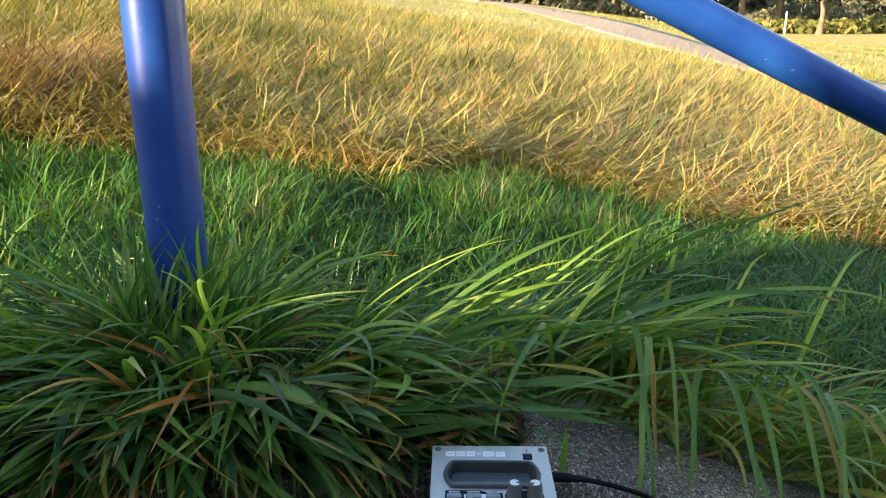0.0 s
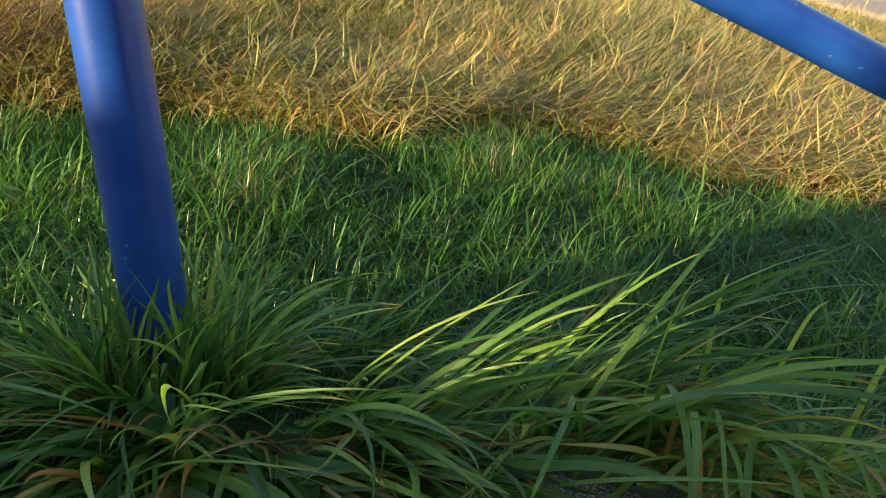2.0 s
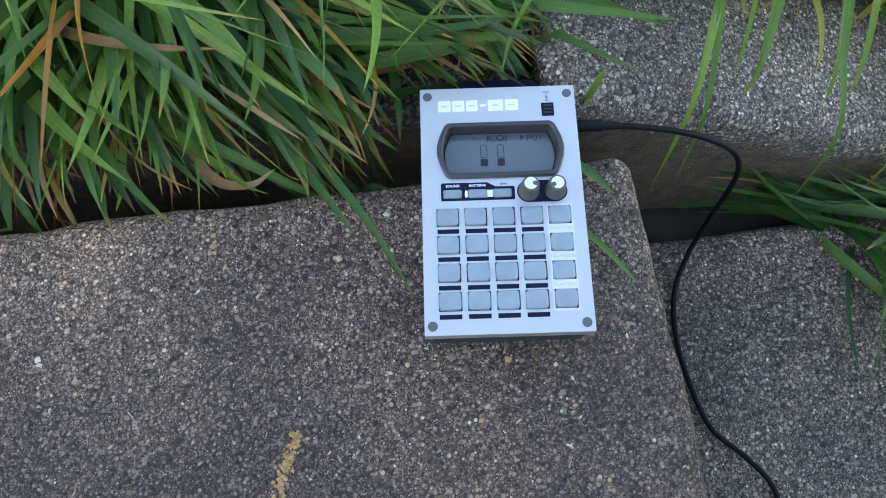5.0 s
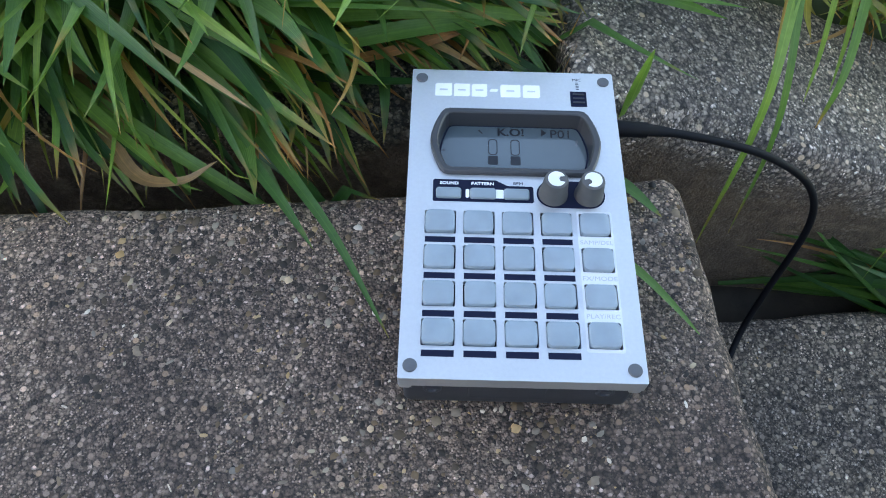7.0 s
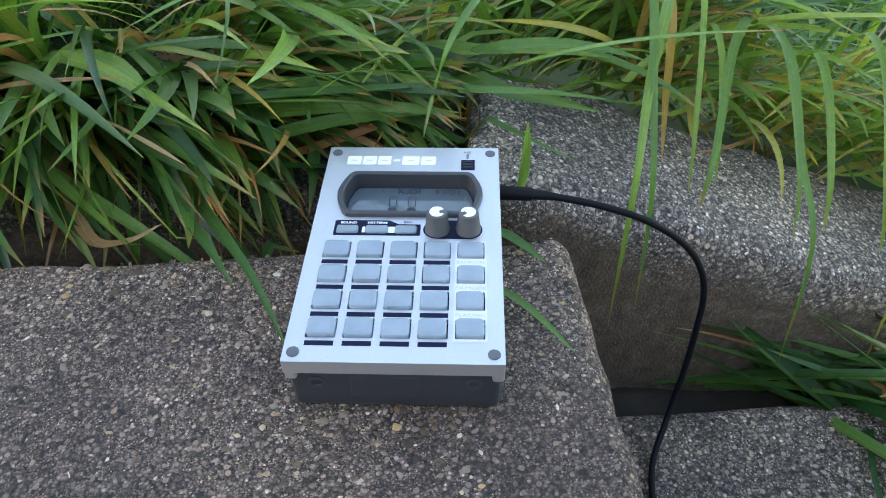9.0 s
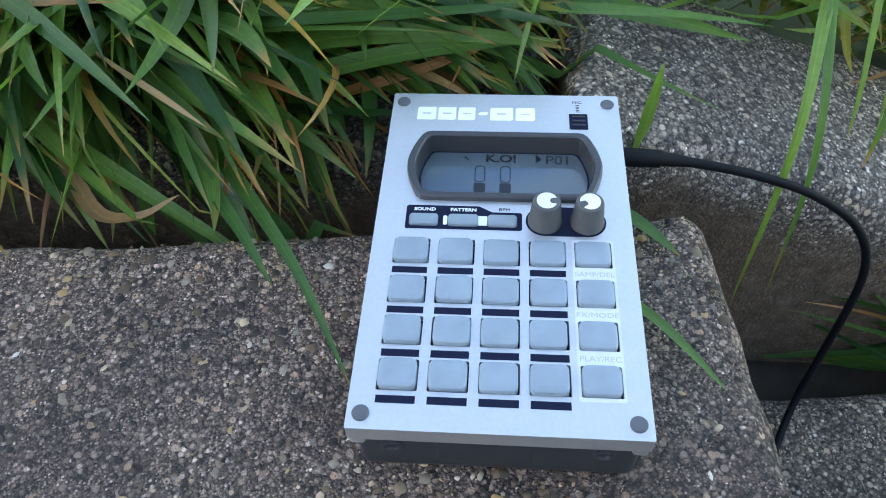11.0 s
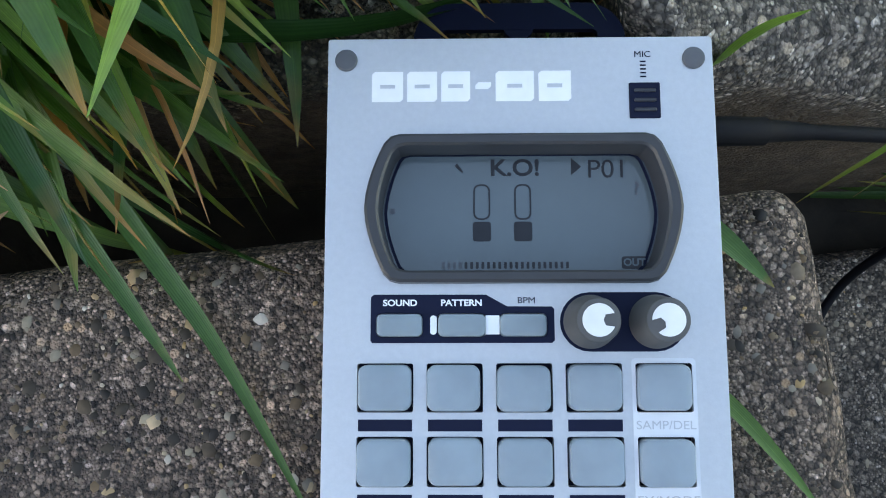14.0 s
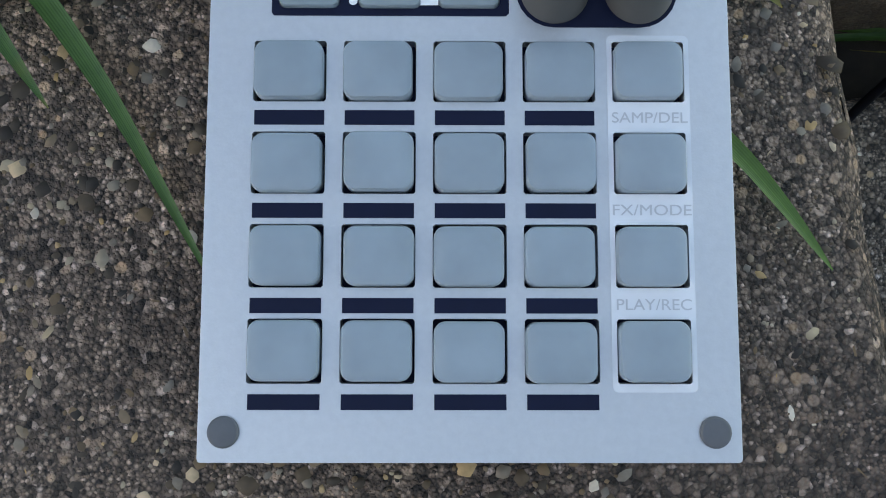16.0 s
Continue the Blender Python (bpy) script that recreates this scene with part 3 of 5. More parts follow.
def tuft(x, y, z, n, reach, width, toward, spread, lean=(0.1, 0.75), bend=(0.6, 1.9), dry=0.12, label="lush green grass tuft drooping over the kerb", radius=0.03, bright=0.0, leaves=True, over=0.02, floor=floor_near):
    """A tuft of drooping leaves; with leaves, each one is a part of its own."""
    wanted, n = n, n * 8
    ang = rng.uniform(0, 6.28, n)
    rad = radius * np.sqrt(rng.random(n))
    base = np.stack([x + rad * np.cos(ang), y + rad * np.sin(ang), np.full(n, z - 0.01)], 1)
    head = radians(toward) + radians(spread) * rng.normal(0, 0.5, n)
    tone = np.clip(rng.beta(2.0, 2.2, n) * 0.86 + bright, 0, 0.86)
    tone = np.where(rng.random(n) < dry, rng.uniform(0.86, 1.0, n), tone)
    isdry = tone > 0.865
    length = reach * rng.uniform(0.55, 1.15, n) * np.where(isdry, 0.7, 1)
    w = width * rng.uniform(0.55, 1.2, n) * np.where(isdry, 0.58, 1)
    segs = 12
    v, q, a, t, e = blade_arrays(base, head, length, w, rng.uniform(*lean, n), rng.uniform(*bend, n), tone, rng.normal(0, 0.45, n), segs, fold=0.38,
                              twist=rng.normal(0, 0.8, n) * np.where(isdry, 2.5, 1), floor=floor)
    # leave out leaves that would lie far over the step or on the instrument
    p = v.reshape(n, -1, 3)
    c, s_ = math.cos(radians(YAW)), math.sin(radians(YAW))
    u_, w_ = (p[..., 0] - 0.089) * c + (p[..., 1] - 0.3765) * s_, -(p[..., 0] - 0.089) * s_ + (p[..., 1] - 0.3765) * c
    limit = over * rng.random(n) ** 2
    bad = ((u_ < 0.012) & (w_ < -limit[:, None])).any(1) | ((p[..., 0] > -0.014) & (p[..., 0] < 0.068) & (p[..., 1] < 0.404)).any(1) | ((p[..., 0] > 0.045) & (p[..., 0] < 0.12) & (p[..., 1] < 0.41) & (rng.random(n) < 0.8)[:, None]).any(1) | ((p[..., 0] > 0.09) & (p[..., 0] < 0.22) & (p[..., 1] < 0.375)).any(1)
    if y < 0.68 and y > 0.42:
        loose = (rng.random(n) < 0.985)[:, None]
        bad |= ((p[..., 0] > 0.056) & (p[..., 1] < (0.530 if x < 0.05 else 0.490 if x < 0.13 else 0.455)) & loose).any(1)
    keep = np.where(~bad)[0][:wanted]
    k = p.shape[1]
    m = len(keep)
    if m == 0:
        return None
    cols = k // (segs + 1)
    v, a, t = p[keep], np.ascontiguousarray(a).reshape(n, -1)[keep], np.ascontiguousarray(t).reshape(n, -1)[keep]
    row = np.arange(segs) * cols
    one = np.concatenate([np.stack([row + d, row + d + 1, row + cols + d + 1, row + cols + d], 1) for d in range(cols - 1)])
    across = np.ascontiguousarray(e)[0]
    if leaves:
        ob = new("grass_tuft")
        ob.location = (x, y, z)
        for b in range(m):
            leaf = quick_mesh("leaf", v[b] - np.array([x, y, z]), one, M_LUSH, {"along": a[b], "tone": t[b], "across": across})
            leaf.parent = ob
    else:
        ob = quick_mesh("grass_tuft", v.reshape(-1, 3), (one[None] + (np.arange(m) * k)[:, None, None]).reshape(-1, 4), M_LUSH, {"along": a, "tone": t})
    return tagged(ob, label, "grass", "grass tufts along the kerb")


def fan(x, y):
    """Heading of leaves that spread out from the tussock at the post's foot."""
    return float(np.interp(x, (-0.5, -0.3, -0.2, -0.145, -0.09, 0.1), (-145, -115, -86, -64, -43, -36))) + 60 * (y - 0.48)


# the row of tufts along the kerb, left to right, and a fan round the post's foot
for i in range(33):
    x = -0.80 + i * 0.0255 + rng.uniform(-0.010, 0.010)
    y = 0.462 + rng.uniform(-0.02, 0.03)
    tuft(x, y, 0.0, 21, 0.200, 0.0076, fan(x, y) + rng.uniform(-10, 10), 28, lean=(0.8, 1.3), bend=(0.5, 1.2), dry=0.13, leaves=True, over=0.015)
for i in range(26):
    x = -0.82 + i * 0.037 + rng.uniform(-0.015, 0.015)
    y = 0.535 + rng.uniform(-0.03, 0.03)
    tuft(x, y, 0.0, 27, 0.225, 0.0060, fan(x, y) + rng.uniform(-18, 18), 44, lean=(0.5, 1.15), bend=(0.6, 1.5), dry=0.13)
for i in range(18):
    x = -0.85 + i * 0.056 + rng.uniform(-0.02, 0.02)
    tuft(x, 0.635 + rng.uniform(-0.03, 0.04), -0.02, 26, 0.150, 0.0044, -50 + rng.uniform(-70, 70), 80, lean=(0.4, 1.15), bend=(0.4, 1.3), dry=0.07)
for i in range(20):
    a = i * 18 + rng.uniform(-8, 8)
    tuft(-0.215 + 0.05 * math.cos(radians(a)), 0.60 + 0.05 * math.sin(radians(a)), 0.0, 13, 0.165 if a > 190 else 0.125, 0.0052, a, 50, lean=(0.25, 0.95), bend=(0.6, 1.5), dry=0.12, label="fan of lush grass round the foot of a blue post", radius=0.02)
for x, y in ((-0.245, 0.565), (-0.215, 0.560), (-0.19, 0.570), (-0.265, 0.585), (-0.175, 0.59)):
    tuft(x, y, 0.0, 22, 0.135, 0.0050, 90, 200, lean=(0.0, 0.45), bend=(0.1, 0.9), dry=0.14, label="upright grass at the foot of a blue post", radius=0.016)
# broad leaves that sweep to the right behind the instrument
# negative bright puts the deep shade among these leaves into their tone
for i in range(16):
    x = -0.26 + i * 0.0185 + rng.uniform(-0.008, 0.008)
    y = 0.485 + rng.uniform(-0.015, 0.025)
    tuft(x, y, 0.006, 17, 0.190, 0.0092, fan(x, y) + rng.uniform(-12, 14), 30, lean=(0.9, 1.35), bend=(0.3, 0.9), dry=0.12, label="broad green grass leaves sweeping over the kerb", over=0.03, bright=-0.18)
# right of the kerb's head, behind the sloping kerb
for i in range(26):
    x = 0.070 + i * 0.030 + rng.uniform(-0.012, 0.012)
    zk = float(kerb_top(np.array(x)))
    tuft(x, 0.516 + rng.uniform(-0.012, 0.015), zk, 10 if i < 3 else 15, 0.165, 0.0054, -74 + rng.uniform(-22, 30), 60, lean=(0.30, 0.85), bend=(1.0, 1.9), dry=0.07, label="grass tuft hanging over the sloping kerb", bright=0.25, leaves=True)
for i in range(22):
    x = 0.07 + i * 0.035 + rng.uniform(-0.012, 0.012)
    zk = float(kerb_top(np.array(x)))
    tuft(x, 0.565 + rng.uniform(-0.025, 0.05), zk - 0.008, 26, 0.150, 0.0046, -40 + rng.uniform(-50, 50), 60, lean=(0.4, 1.1), bend=(0.5, 1.4), dry=0.24, label="grass tuft behind the sloping kerb", bright=0.10)
# leaves hanging over the level kerb's edge, many of them withered
# tone lowered here too, as painted shade between the hanging leaves
for i in range(36):
    x = -0.66 + i * 0.0185 + rng.uniform(-0.008, 0.008)
    y = 0.440 + rng.uniform(-0.012, 0.014)
    tuft(x, y, 0.010, 9, 0.170, 0.0088, fan(x, y) + rng.uniform(-12, 12), 32, lean=(0.9, 1.35), bend=(0.7, 1.5), dry=0.15, label="broad grass leaves hanging over the kerb's edge, some withered", over=0.012, bright=-0.18)
# rooted in the gap beside the lower step
for x, y, a, n in ((0.165, 0.388, -25, 8), (0.215, 0.386, -50, 8), (0.30, 0.384, -150, 9), (0.38, 0.384, -120, 9), (0.26, 0.386, -165, 9), (0.42, 0.384, -160, 8), (0.24, 0.376, 178, 13), (0.26, 0.372, -172, 12), (0.30, 0.378, 175, 12), (0.34, 0.372, -178, 12)):
    tuft(x, y, -0.118, n, 0.165, 0.0062, a, 60, lean=(0.9, 1.4), bend=(0.1, 0.45), dry=0.10, label="grass rooted in the gap beside the lower step", radius=0.022, floor=None, bright=-0.22)
for x, y in ((0.25, 0.372), (0.275, 0.366), (0.31, 0.372)):
    tuft(x, y, -0.110, 8, 0.125, 0.0042, -95, 70, lean=(0.8, 1.2), bend=(0.5, 0.9), dry=0.08, label="thin grass drooping over the lower step", radius=0.015, bright=-0.15)


def one_blade(points, width, tone, label, fold=0.35):
    """One long leaf along a smooth curve from root to tip."""
    p = np.array([tuple(q) for q in spline(points, 6)])
    n = len(p)
    s = np.linspace(0, 1, n)
    tan = np.gradient(p, axis=0)
    tan /= np.linalg.norm(tan, axis=1, keepdims=True)
    side = np.cross(tan, (0, 0, 1.0))
    side /= np.maximum(np.linalg.norm(side, axis=1, keepdims=True), 1e-6)
    nrm = np.cross(side, tan)
    hw = (width / 2 * np.minimum(1, 0.6 + 1.5 * s) * (1 - s ** 2.4) ** 0.8 + 0.0001)[:, None]
    v = np.stack([p - side * hw + nrm * hw * fold, p, p + side * hw + nrm * hw * fold], 1).reshape(-1, 3)
    i = np.arange(n - 1) * 3
    q = np.concatenate([np.stack([i + c, i + c + 1, i + c + 4, i + c + 3], 1) for c in (0, 1)])
    ob = quick_mesh("long_grass", v, q, M_LUSH, {"along": np.repeat(s, 3), "tone": np.full(3 * n, tone), "across": np.tile([-1.0, 0.0, 1.0], n)})
    return tagged(ob, label, "grass", "long blades lying on the step")


one_blade([(-0.125, 0.462, 0.012), (-0.103, 0.439, 0.010), (-0.0817, 0.4124, 0.007), (-0.062, 0.387, 0.006), (-0.0468, 0.367, 0.005), (-0.0298, 0.3429, 0.0035), (-0.0117, 0.310, 0.0015)], 0.0062, 0.28, "long green grass blade lying across the step")
one_blade([(-0.110, 0.450, 0.026), (-0.080, 0.402, 0.018), (-0.062, 0.374, 0.008), (-0.048, 0.355, 0.007), (-0.0367, 0.3384, 0.006)], 0.0054, 0.22, "green grass blade with its tip on the step")
one_blade([(0.058, 0.371, 0.005), (0.068, 0.3635, 0.004), (0.0775, 0.3545, 0.002)], 0.0048, 0.35, "short green grass blade lying on the step")
one_blade([(0.052, 0.345, 0.004), (0.066, 0.333, 0.004), (0.075, 0.323, 0.003), (0.0835, 0.3125, 0.001)], 0.0031, 0.45, "short green grass blade lying on the step")
one_blade([(0.066, 0.404, -0.022), (0.0712, 0.4025, -0.006), (0.0722, 0.400, 0.018), (0.0715, 0.395, 0.038)], 0.0050, 0.60, "green grass leaf with a frayed tip beside the kerb")
one_blade([(-0.150, 0.440, 0.02), (-0.125, 0.405, 0.008), (-0.105, 0.375, -0.004), (-0.085, 0.366, 0.002), (-0.072, 0.372, 0.006)], 0.0060, 0.98, "curled withered grass leaf on the step's edge")
for (x, y, z, dx, dy, dz, w, tn) in ((0.118, 0.585, 0.01, 0.03, -0.02, 0.20, 0.005, 0.78), (0.20, 0.60, -0.02, 0.05, 0.01, 0.19, 0.0045, 0.80), (0.17, 0.62, -0.02, 0.02, 0.02, 0.20, 0.004, 0.79), (0.27, 0.61, -0.04, 0.07, 0.02, 0.22, 0.005, 0.76), (0.10, 0.60, 0.0, 0.16, -0.05, 0.11, 0.0055, 0.80), (0.06, 0.585, 0.02, 0.17, -0.06, 0.09, 0.0055, 0.78), (0.14, 0.59, 0.0, 0.16, -0.09, 0.08, 0.006, 0.80), (0.22, 0.59, -0.03, 0.15, -0.05, 0.10, 0.005, 0.82)):
    y, dx, dz = y - 0.06, dx * 0.9, dz * 0.62
    one_blade([(x, y, z), (x + dx * 0.35, y + dy * 0.35, z + dz * 0.55), (x + dx * 0.7, y + dy * 0.7, z + dz * 0.9), (x + dx, y + dy, z + dz)], w, tn, "tall yellow-green grass blade behind the kerb")


# long leaves that arch over the sloping kerb, some hanging past its edge
for k in range(34):
    x = 0.075 + 0.0105 * k + rng.uniform(-0.006, 0.006)
    if x < 0.13 and k % 3 != 1:
        continue
    zk = float(kerb_top(np.array(x)))
    dx, up = rng.normal(0.012, 0.03), rng.uniform(0.06, 0.10)
    width, tone = rng.uniform(0.0032, 0.0054), float(rng.choice([0.40, 0.5, 0.6, 0.7, 0.88]))
    zt = zk - 0.36 * dx
    if k % 3 == 1:
        end = rng.uniform(0.378, 0.392) if x + dx > 0.11 else rng.uniform(0.400, 0.43)
        drop = rng.uniform(0.015, 0.065) if end < 0.395 else -0.004
        pts = [(x, 0.512, zk), (x + dx * 0.2, 0.492, zk + up * 0.9), (x + dx * 0.45, 0.455, zk + up), (x + dx * 0.75, 0.422, zt + up * 0.62), (x + dx * 0.92, end + 0.010, zt + 0.018), (x + dx, end, zt - drop)]
    else:
        end = rng.uniform(0.405, 0.445)
        pts = [(x, 0.515, zk), (x + dx * 0.25, 0.498, zk + up * 0.8), (x + dx * 0.6, 0.470, zk + up * 0.85), (x + dx * 0.9, end + 0.012, zt + 0.03), (x + dx, end, zt + 0.006)]
    one_blade(pts, width, tone, "long yellow-green leaf arching over the sloping kerb")


def scatter(n, x0, x1, y0, y1, wedge=None):
    if not wedge:
        return rng.uniform(x0, x1, n), y0 + (y1 - y0) * rng.random(n)
    a, b = wedge * y0 + 0.16, wedge * y1 + 0.16
    w = np.sqrt(a * a + (b * b - a * a) * rng.random(n))
    x, y = rng.uniform(-1, 1, n) * w, (w - 0.16) / wedge
    keep = (x > x0) & (x < x1)
    return x[keep], y[keep]


def meadow(name, n, area, length, width, lean, bend, mat, tones, segs, wedge, toward, spread, label, skip=None, soft_edge=None, tuftiness=1.6, flip=0.0, lift=0.0):
    x, y = scatter(n, *area, wedge)
    if skip is not None:
        k = ~skip(x, y)
        x, y = x[k], y[k]
    if soft_edge is not None:
        k = rng.random(len(x)) < soft_edge(x, y)
        x, y = x[k], y[k]
    m = len(x)
    base = np.stack([x, y, land(x, y) - 0.01 + lift * rng.random(m)], 1)
    clump = np.array([noise.noise(Vector((a * tuftiness, b * tuftiness, 3))) for a, b in zip(x, y)]) 
    head = radians(toward) + clump * 2.0 + radians(spread) * rng.normal(0, 0.5, m)
    head = np.where(rng.random(m) < flip, math.pi - head, head)
    tone = np.clip(rng.uniform(*tones, m) + 0.5 * clump, 0, 1)
    ob = blades(name, mat, base, head, length * rng.uniform(0.55, 1.2, m) * (1 + 0.5 * clump), width * rng.uniform(0.6, 1.3, m), rng.uniform(*lean, m), rng.uniform(*bend, m), tone, rng.normal(0, 0.7, m), segs)
    return tagged(ob, label, "grass", kind="stuff")


def edge_line(x):
    """Where the short green grass gives way to the golden meadow."""
    return 1.42 - 0.05 * x + 0.10 * np.sin(x * 3.1 + 0.5) + 0.05 * np.sin(x * 9.0) - 0.22 * np.clip(x - 0.4, 0, 1.2)


def on_path(x, y):
    return (x > 2.95) & (x < 4.8)


def shade_side(x, y):
    return np.clip((edge_line(x) + 0.12 - y) / 0.25, 0.05, 1)


def sun_side(x, y):
    return np.clip((y - edge_line(x)) / 0.18, 0.0, 1)


meadow("short_grass", 62000, (-1.7, 2.2, 0.60, 1.75), 0.056, 0.0020, (0.1, 1.1), (0.2, 1.4), M_SHORT, (0.0, 0.85), 4, 0.64, -30, 200, "short green grass on the shaded bank", soft_edge=shade_side, tuftiness=5.0)
meadow("bank_grass", 5500, (-1.4, 2.2, 0.66, 1.6), 0.095, 0.0032, (0.3, 1.2), (0.4, 1.5), M_SHORT, (0.0, 0.8), 5, 0.64, -40, 300, "longer green grass on the shaded bank", soft_edge=shade_side, tuftiness=5.0)
meadow("matted_meadow_grass", 44000, (-3.2, 3.2, 1.15, 2.5), 0.150, 0.0036, (1.15, 1.8), (-0.6, 0.6), M_GOLD, (0.05, 1.0), 4, 0.62, -10, 120, "golden tangled meadow grass, lying matted", soft_edge=sun_side, tuftiness=5.5, flip=0.4, lift=0.07)
meadow("matted_meadow_grass", 44000, (-3.2, 3.2, 2.4, 4.6), 0.160, 0.0040, (1.0, 1.7), (-0.5, 0.7), M_GOLD, (-0.05, 0.95), 3, 0.62, 0, 120, "golden tangled meadow grass further up the bank", tuftiness=4.0, flip=0.35, lift=0.08)
meadow("upright_meadow_grass", 15000, (-3.2, 3.2, 1.2, 4.0), 0.20, 0.0031, (0.2, 0.8), (1.0, 2.3), M_GOLD, (-0.2, 0.95), 6, 0.62, -20, 260, "golden and olive meadow grass standing over the matted blades", soft_edge=sun_side, tuftiness=5.0)
meadow("meadow_grass_mid", 52000, (-7, 7, 4.4, 10.5), 0.15, 0.0044, (0.5, 1.4), (0.0, 1.0), M_GOLD, (0.0, 0.9), 3, 0.62, 0, 200, "golden meadow grass on the bank", skip=on_path)
meadow("field_grass", 70000, (4.82, 18, 6.5, 30), 0.09, 0.013, (0.3, 1.2), (0.3, 1.3), M_GOLD, (0.05, 0.7), 3, 0.62, 0, 200, "olive and yellow grass of the flat field", tuftiness=0.4)
meadow("meadow_grass_far", 38000, (-26, 2.6, 10.0, 42), 0.10, 0.010, (0.3, 1.0), (0.3, 1.2), M_GOLD, (0.15, 0.75), 3, 0.62, 10, 100, "distant golden meadow grass", skip=on_path, tuftiness=0.5)
# straw clumps bent over along the shade's edge
cx = rng.uniform(-1.0, 1.25, 60)
cy = edge_line(cx) + rng.uniform(0.05, 0.42, 60)
k = rng.integers(0, 60, 5200)
n = len(k)
x, y = cx[k] + rng.normal(0, 0.045, n), cy[k] + rng.normal(0, 0.045, n)
ob = blades("straw_clumps", M_GOLD, np.stack([x, y, land(x, y) - 0.01], 1), rng.normal(-0.5, 0.9, n) + rng.normal(0, 0.7, 60)[k], rng.uniform(0.08, 0.18, n), rng.uniform(0.0020, 0.0034, n), rng.uniform(0.3, 1.2, n), rng.uniform(0.8, 2.2, n), np.clip(rng.normal(0.75, 0.16, n), 0.2, 1), rng.normal(0, 0.7, n), 6)
tagged(ob, "clumps of pale straw bent over at the meadow's edge", "grass", kind="stuff")
# matted withered grass beside the post
n = 3600
x, y = rng.normal(-0.98, 0.20, n), rng.normal(1.74, 0.15, n)
ob = blades("withered_grass", M_WITHERED, np.stack([x, y, land(x, y) + rng.uniform(0.0, 0.07, n)], 1), rng.normal(-0.3, 0.9, n), rng.uniform(0.06, 0.18, n), rng.uniform(0.0018, 0.0034, n), rng.uniform(0.8, 1.5, n), rng.uniform(-0.2, 0.9, n), rng.random(n), rng.normal(0, 0.8, n), 4)
tagged(ob, "patch of matted withered rust-brown grass", "grass", kind="stuff")

# tall seed stalks that lean with the wind
x, y = scatter(700, -4, 2.4, 1.6, 9.0, 0.60)
k = ~on_path(x, y)
x, y = x[k], y[k]
n = len(x)
base = np.stack([x, y, land(x, y)], 1)
head, ln = rng.normal(0.05, 0.35, n), rng.uniform(0.30, 0.52, n)
lean, bend = rng.uniform(0.4, 1.05, n), rng.uniform(0.0, 0.4, n)
tagged(blades("seed_stalks", M_SEED, base, head, ln, np.full(n, 0.0019), lean, bend, rng.random(n), rng.normal(0, 0.2, n), 6), "tall dry seed stalks leaning over the meadow", "grass", kind="stuff")
hb, hh, hl = [], [], []
for i in range(n):
    th = lean[i] + bend[i] * 0.5
    for j in range(7):
        f = 0.80 + 0.028 * j
        hb.append((x[i] + math.sin(th) * math.cos(head[i]) * ln[i] * f, y[i] + math.sin(th) * math.sin(head[i]) * ln[i] * f, base[i, 2] + math.cos(th * 0.92) * ln[i] * f))
        hh.append(head[i] + rng.normal(0, 0.8))
        hl.append(th + rng.normal(0, 0.25))
k = len(hb)
tagged(blades("seed_heads", M_SEED, np.array(hb), np.array(hh), np.full(k, 0.024), np.full(k, 0.0022), np.array(hl), np.full(k, 0.4), rng.random(k), np.zeros(k), 3), "feathery pale seed heads", "grass", kind="stuff")


# broad round leaves low in the tuft
def ground_leaf(x, y, z, r, turn, tip):
    bm = bmesh.new()
    c = bm.verts.new((0, 0, 0))
    ring = [bm.verts.new((r * (0.85 + 0.15 * math.cos(7 * a)) * math.cos(a), r * (0.85 + 0.15 * math.cos(7 * a)) * math.sin(a), 0.25 * r * (0.3 + 0.2 * math.cos(5 * a)))) for a in (2 * math.pi * k / 28 for k in range(28)) ]
    for k in range(28):
        bm.faces.new((c, ring[k], ring[(k + 1) % 28]))
    ob = smooth(part("ground_leaf", bm, M_LUSH), 180)
    ob.data.attributes.new("tone", "FLOAT", "POINT").data.foreach_set("value", np.full(29, 0.14, np.float32))
    ob.matrix_world = pose(x, y, z - 0.026, tip, 10, turn)
    return tagged(ob, "round scalloped green weed leaf among the grass", "leaf", "weed leaves in the grass")


for x, y, z, r, turn, tip in ((-0.20, 0.53, 0.05, 0.020, 20, 30), (-0.165, 0.525, 0.045, 0.017, 90, 40), (-0.05, 0.50, 0.055, 0.022, 150, 45), (-0.02, 0.485, 0.04, 0.020, 40, 55), (0.01, 0.50, 0.05, 0.019, 250, 40), (-0.24, 0.52, 0.035, 0.018, 300, 35), (0.025, 0.475, 0.03, 0.016, 10, 60)):
    ground_leaf(x, y, z, r, turn, tip)

# ---- blue handrail ----
rail = tagged(new("handrail"), "blue enamelled steel handrail beside the steps", "handrail")
smooth(part("post", tube([(-0.2205, 0.608, -0.15 + 0.07 * k) for k in range(20)], 0.0235, 32), M_BLUE, rail, "upright blue post rooted in the grass"))
X0, X1 = -0.75, 1.6
smooth(part("sloping_rail", tube([(X0 + (X1 - X0) * k / 24, 0.70, 0.374 - 0.471 * (X0 + (X1 - X0) * k / 24)) for k in range(25)], 0.0170, 28), M_BLUE, rail))

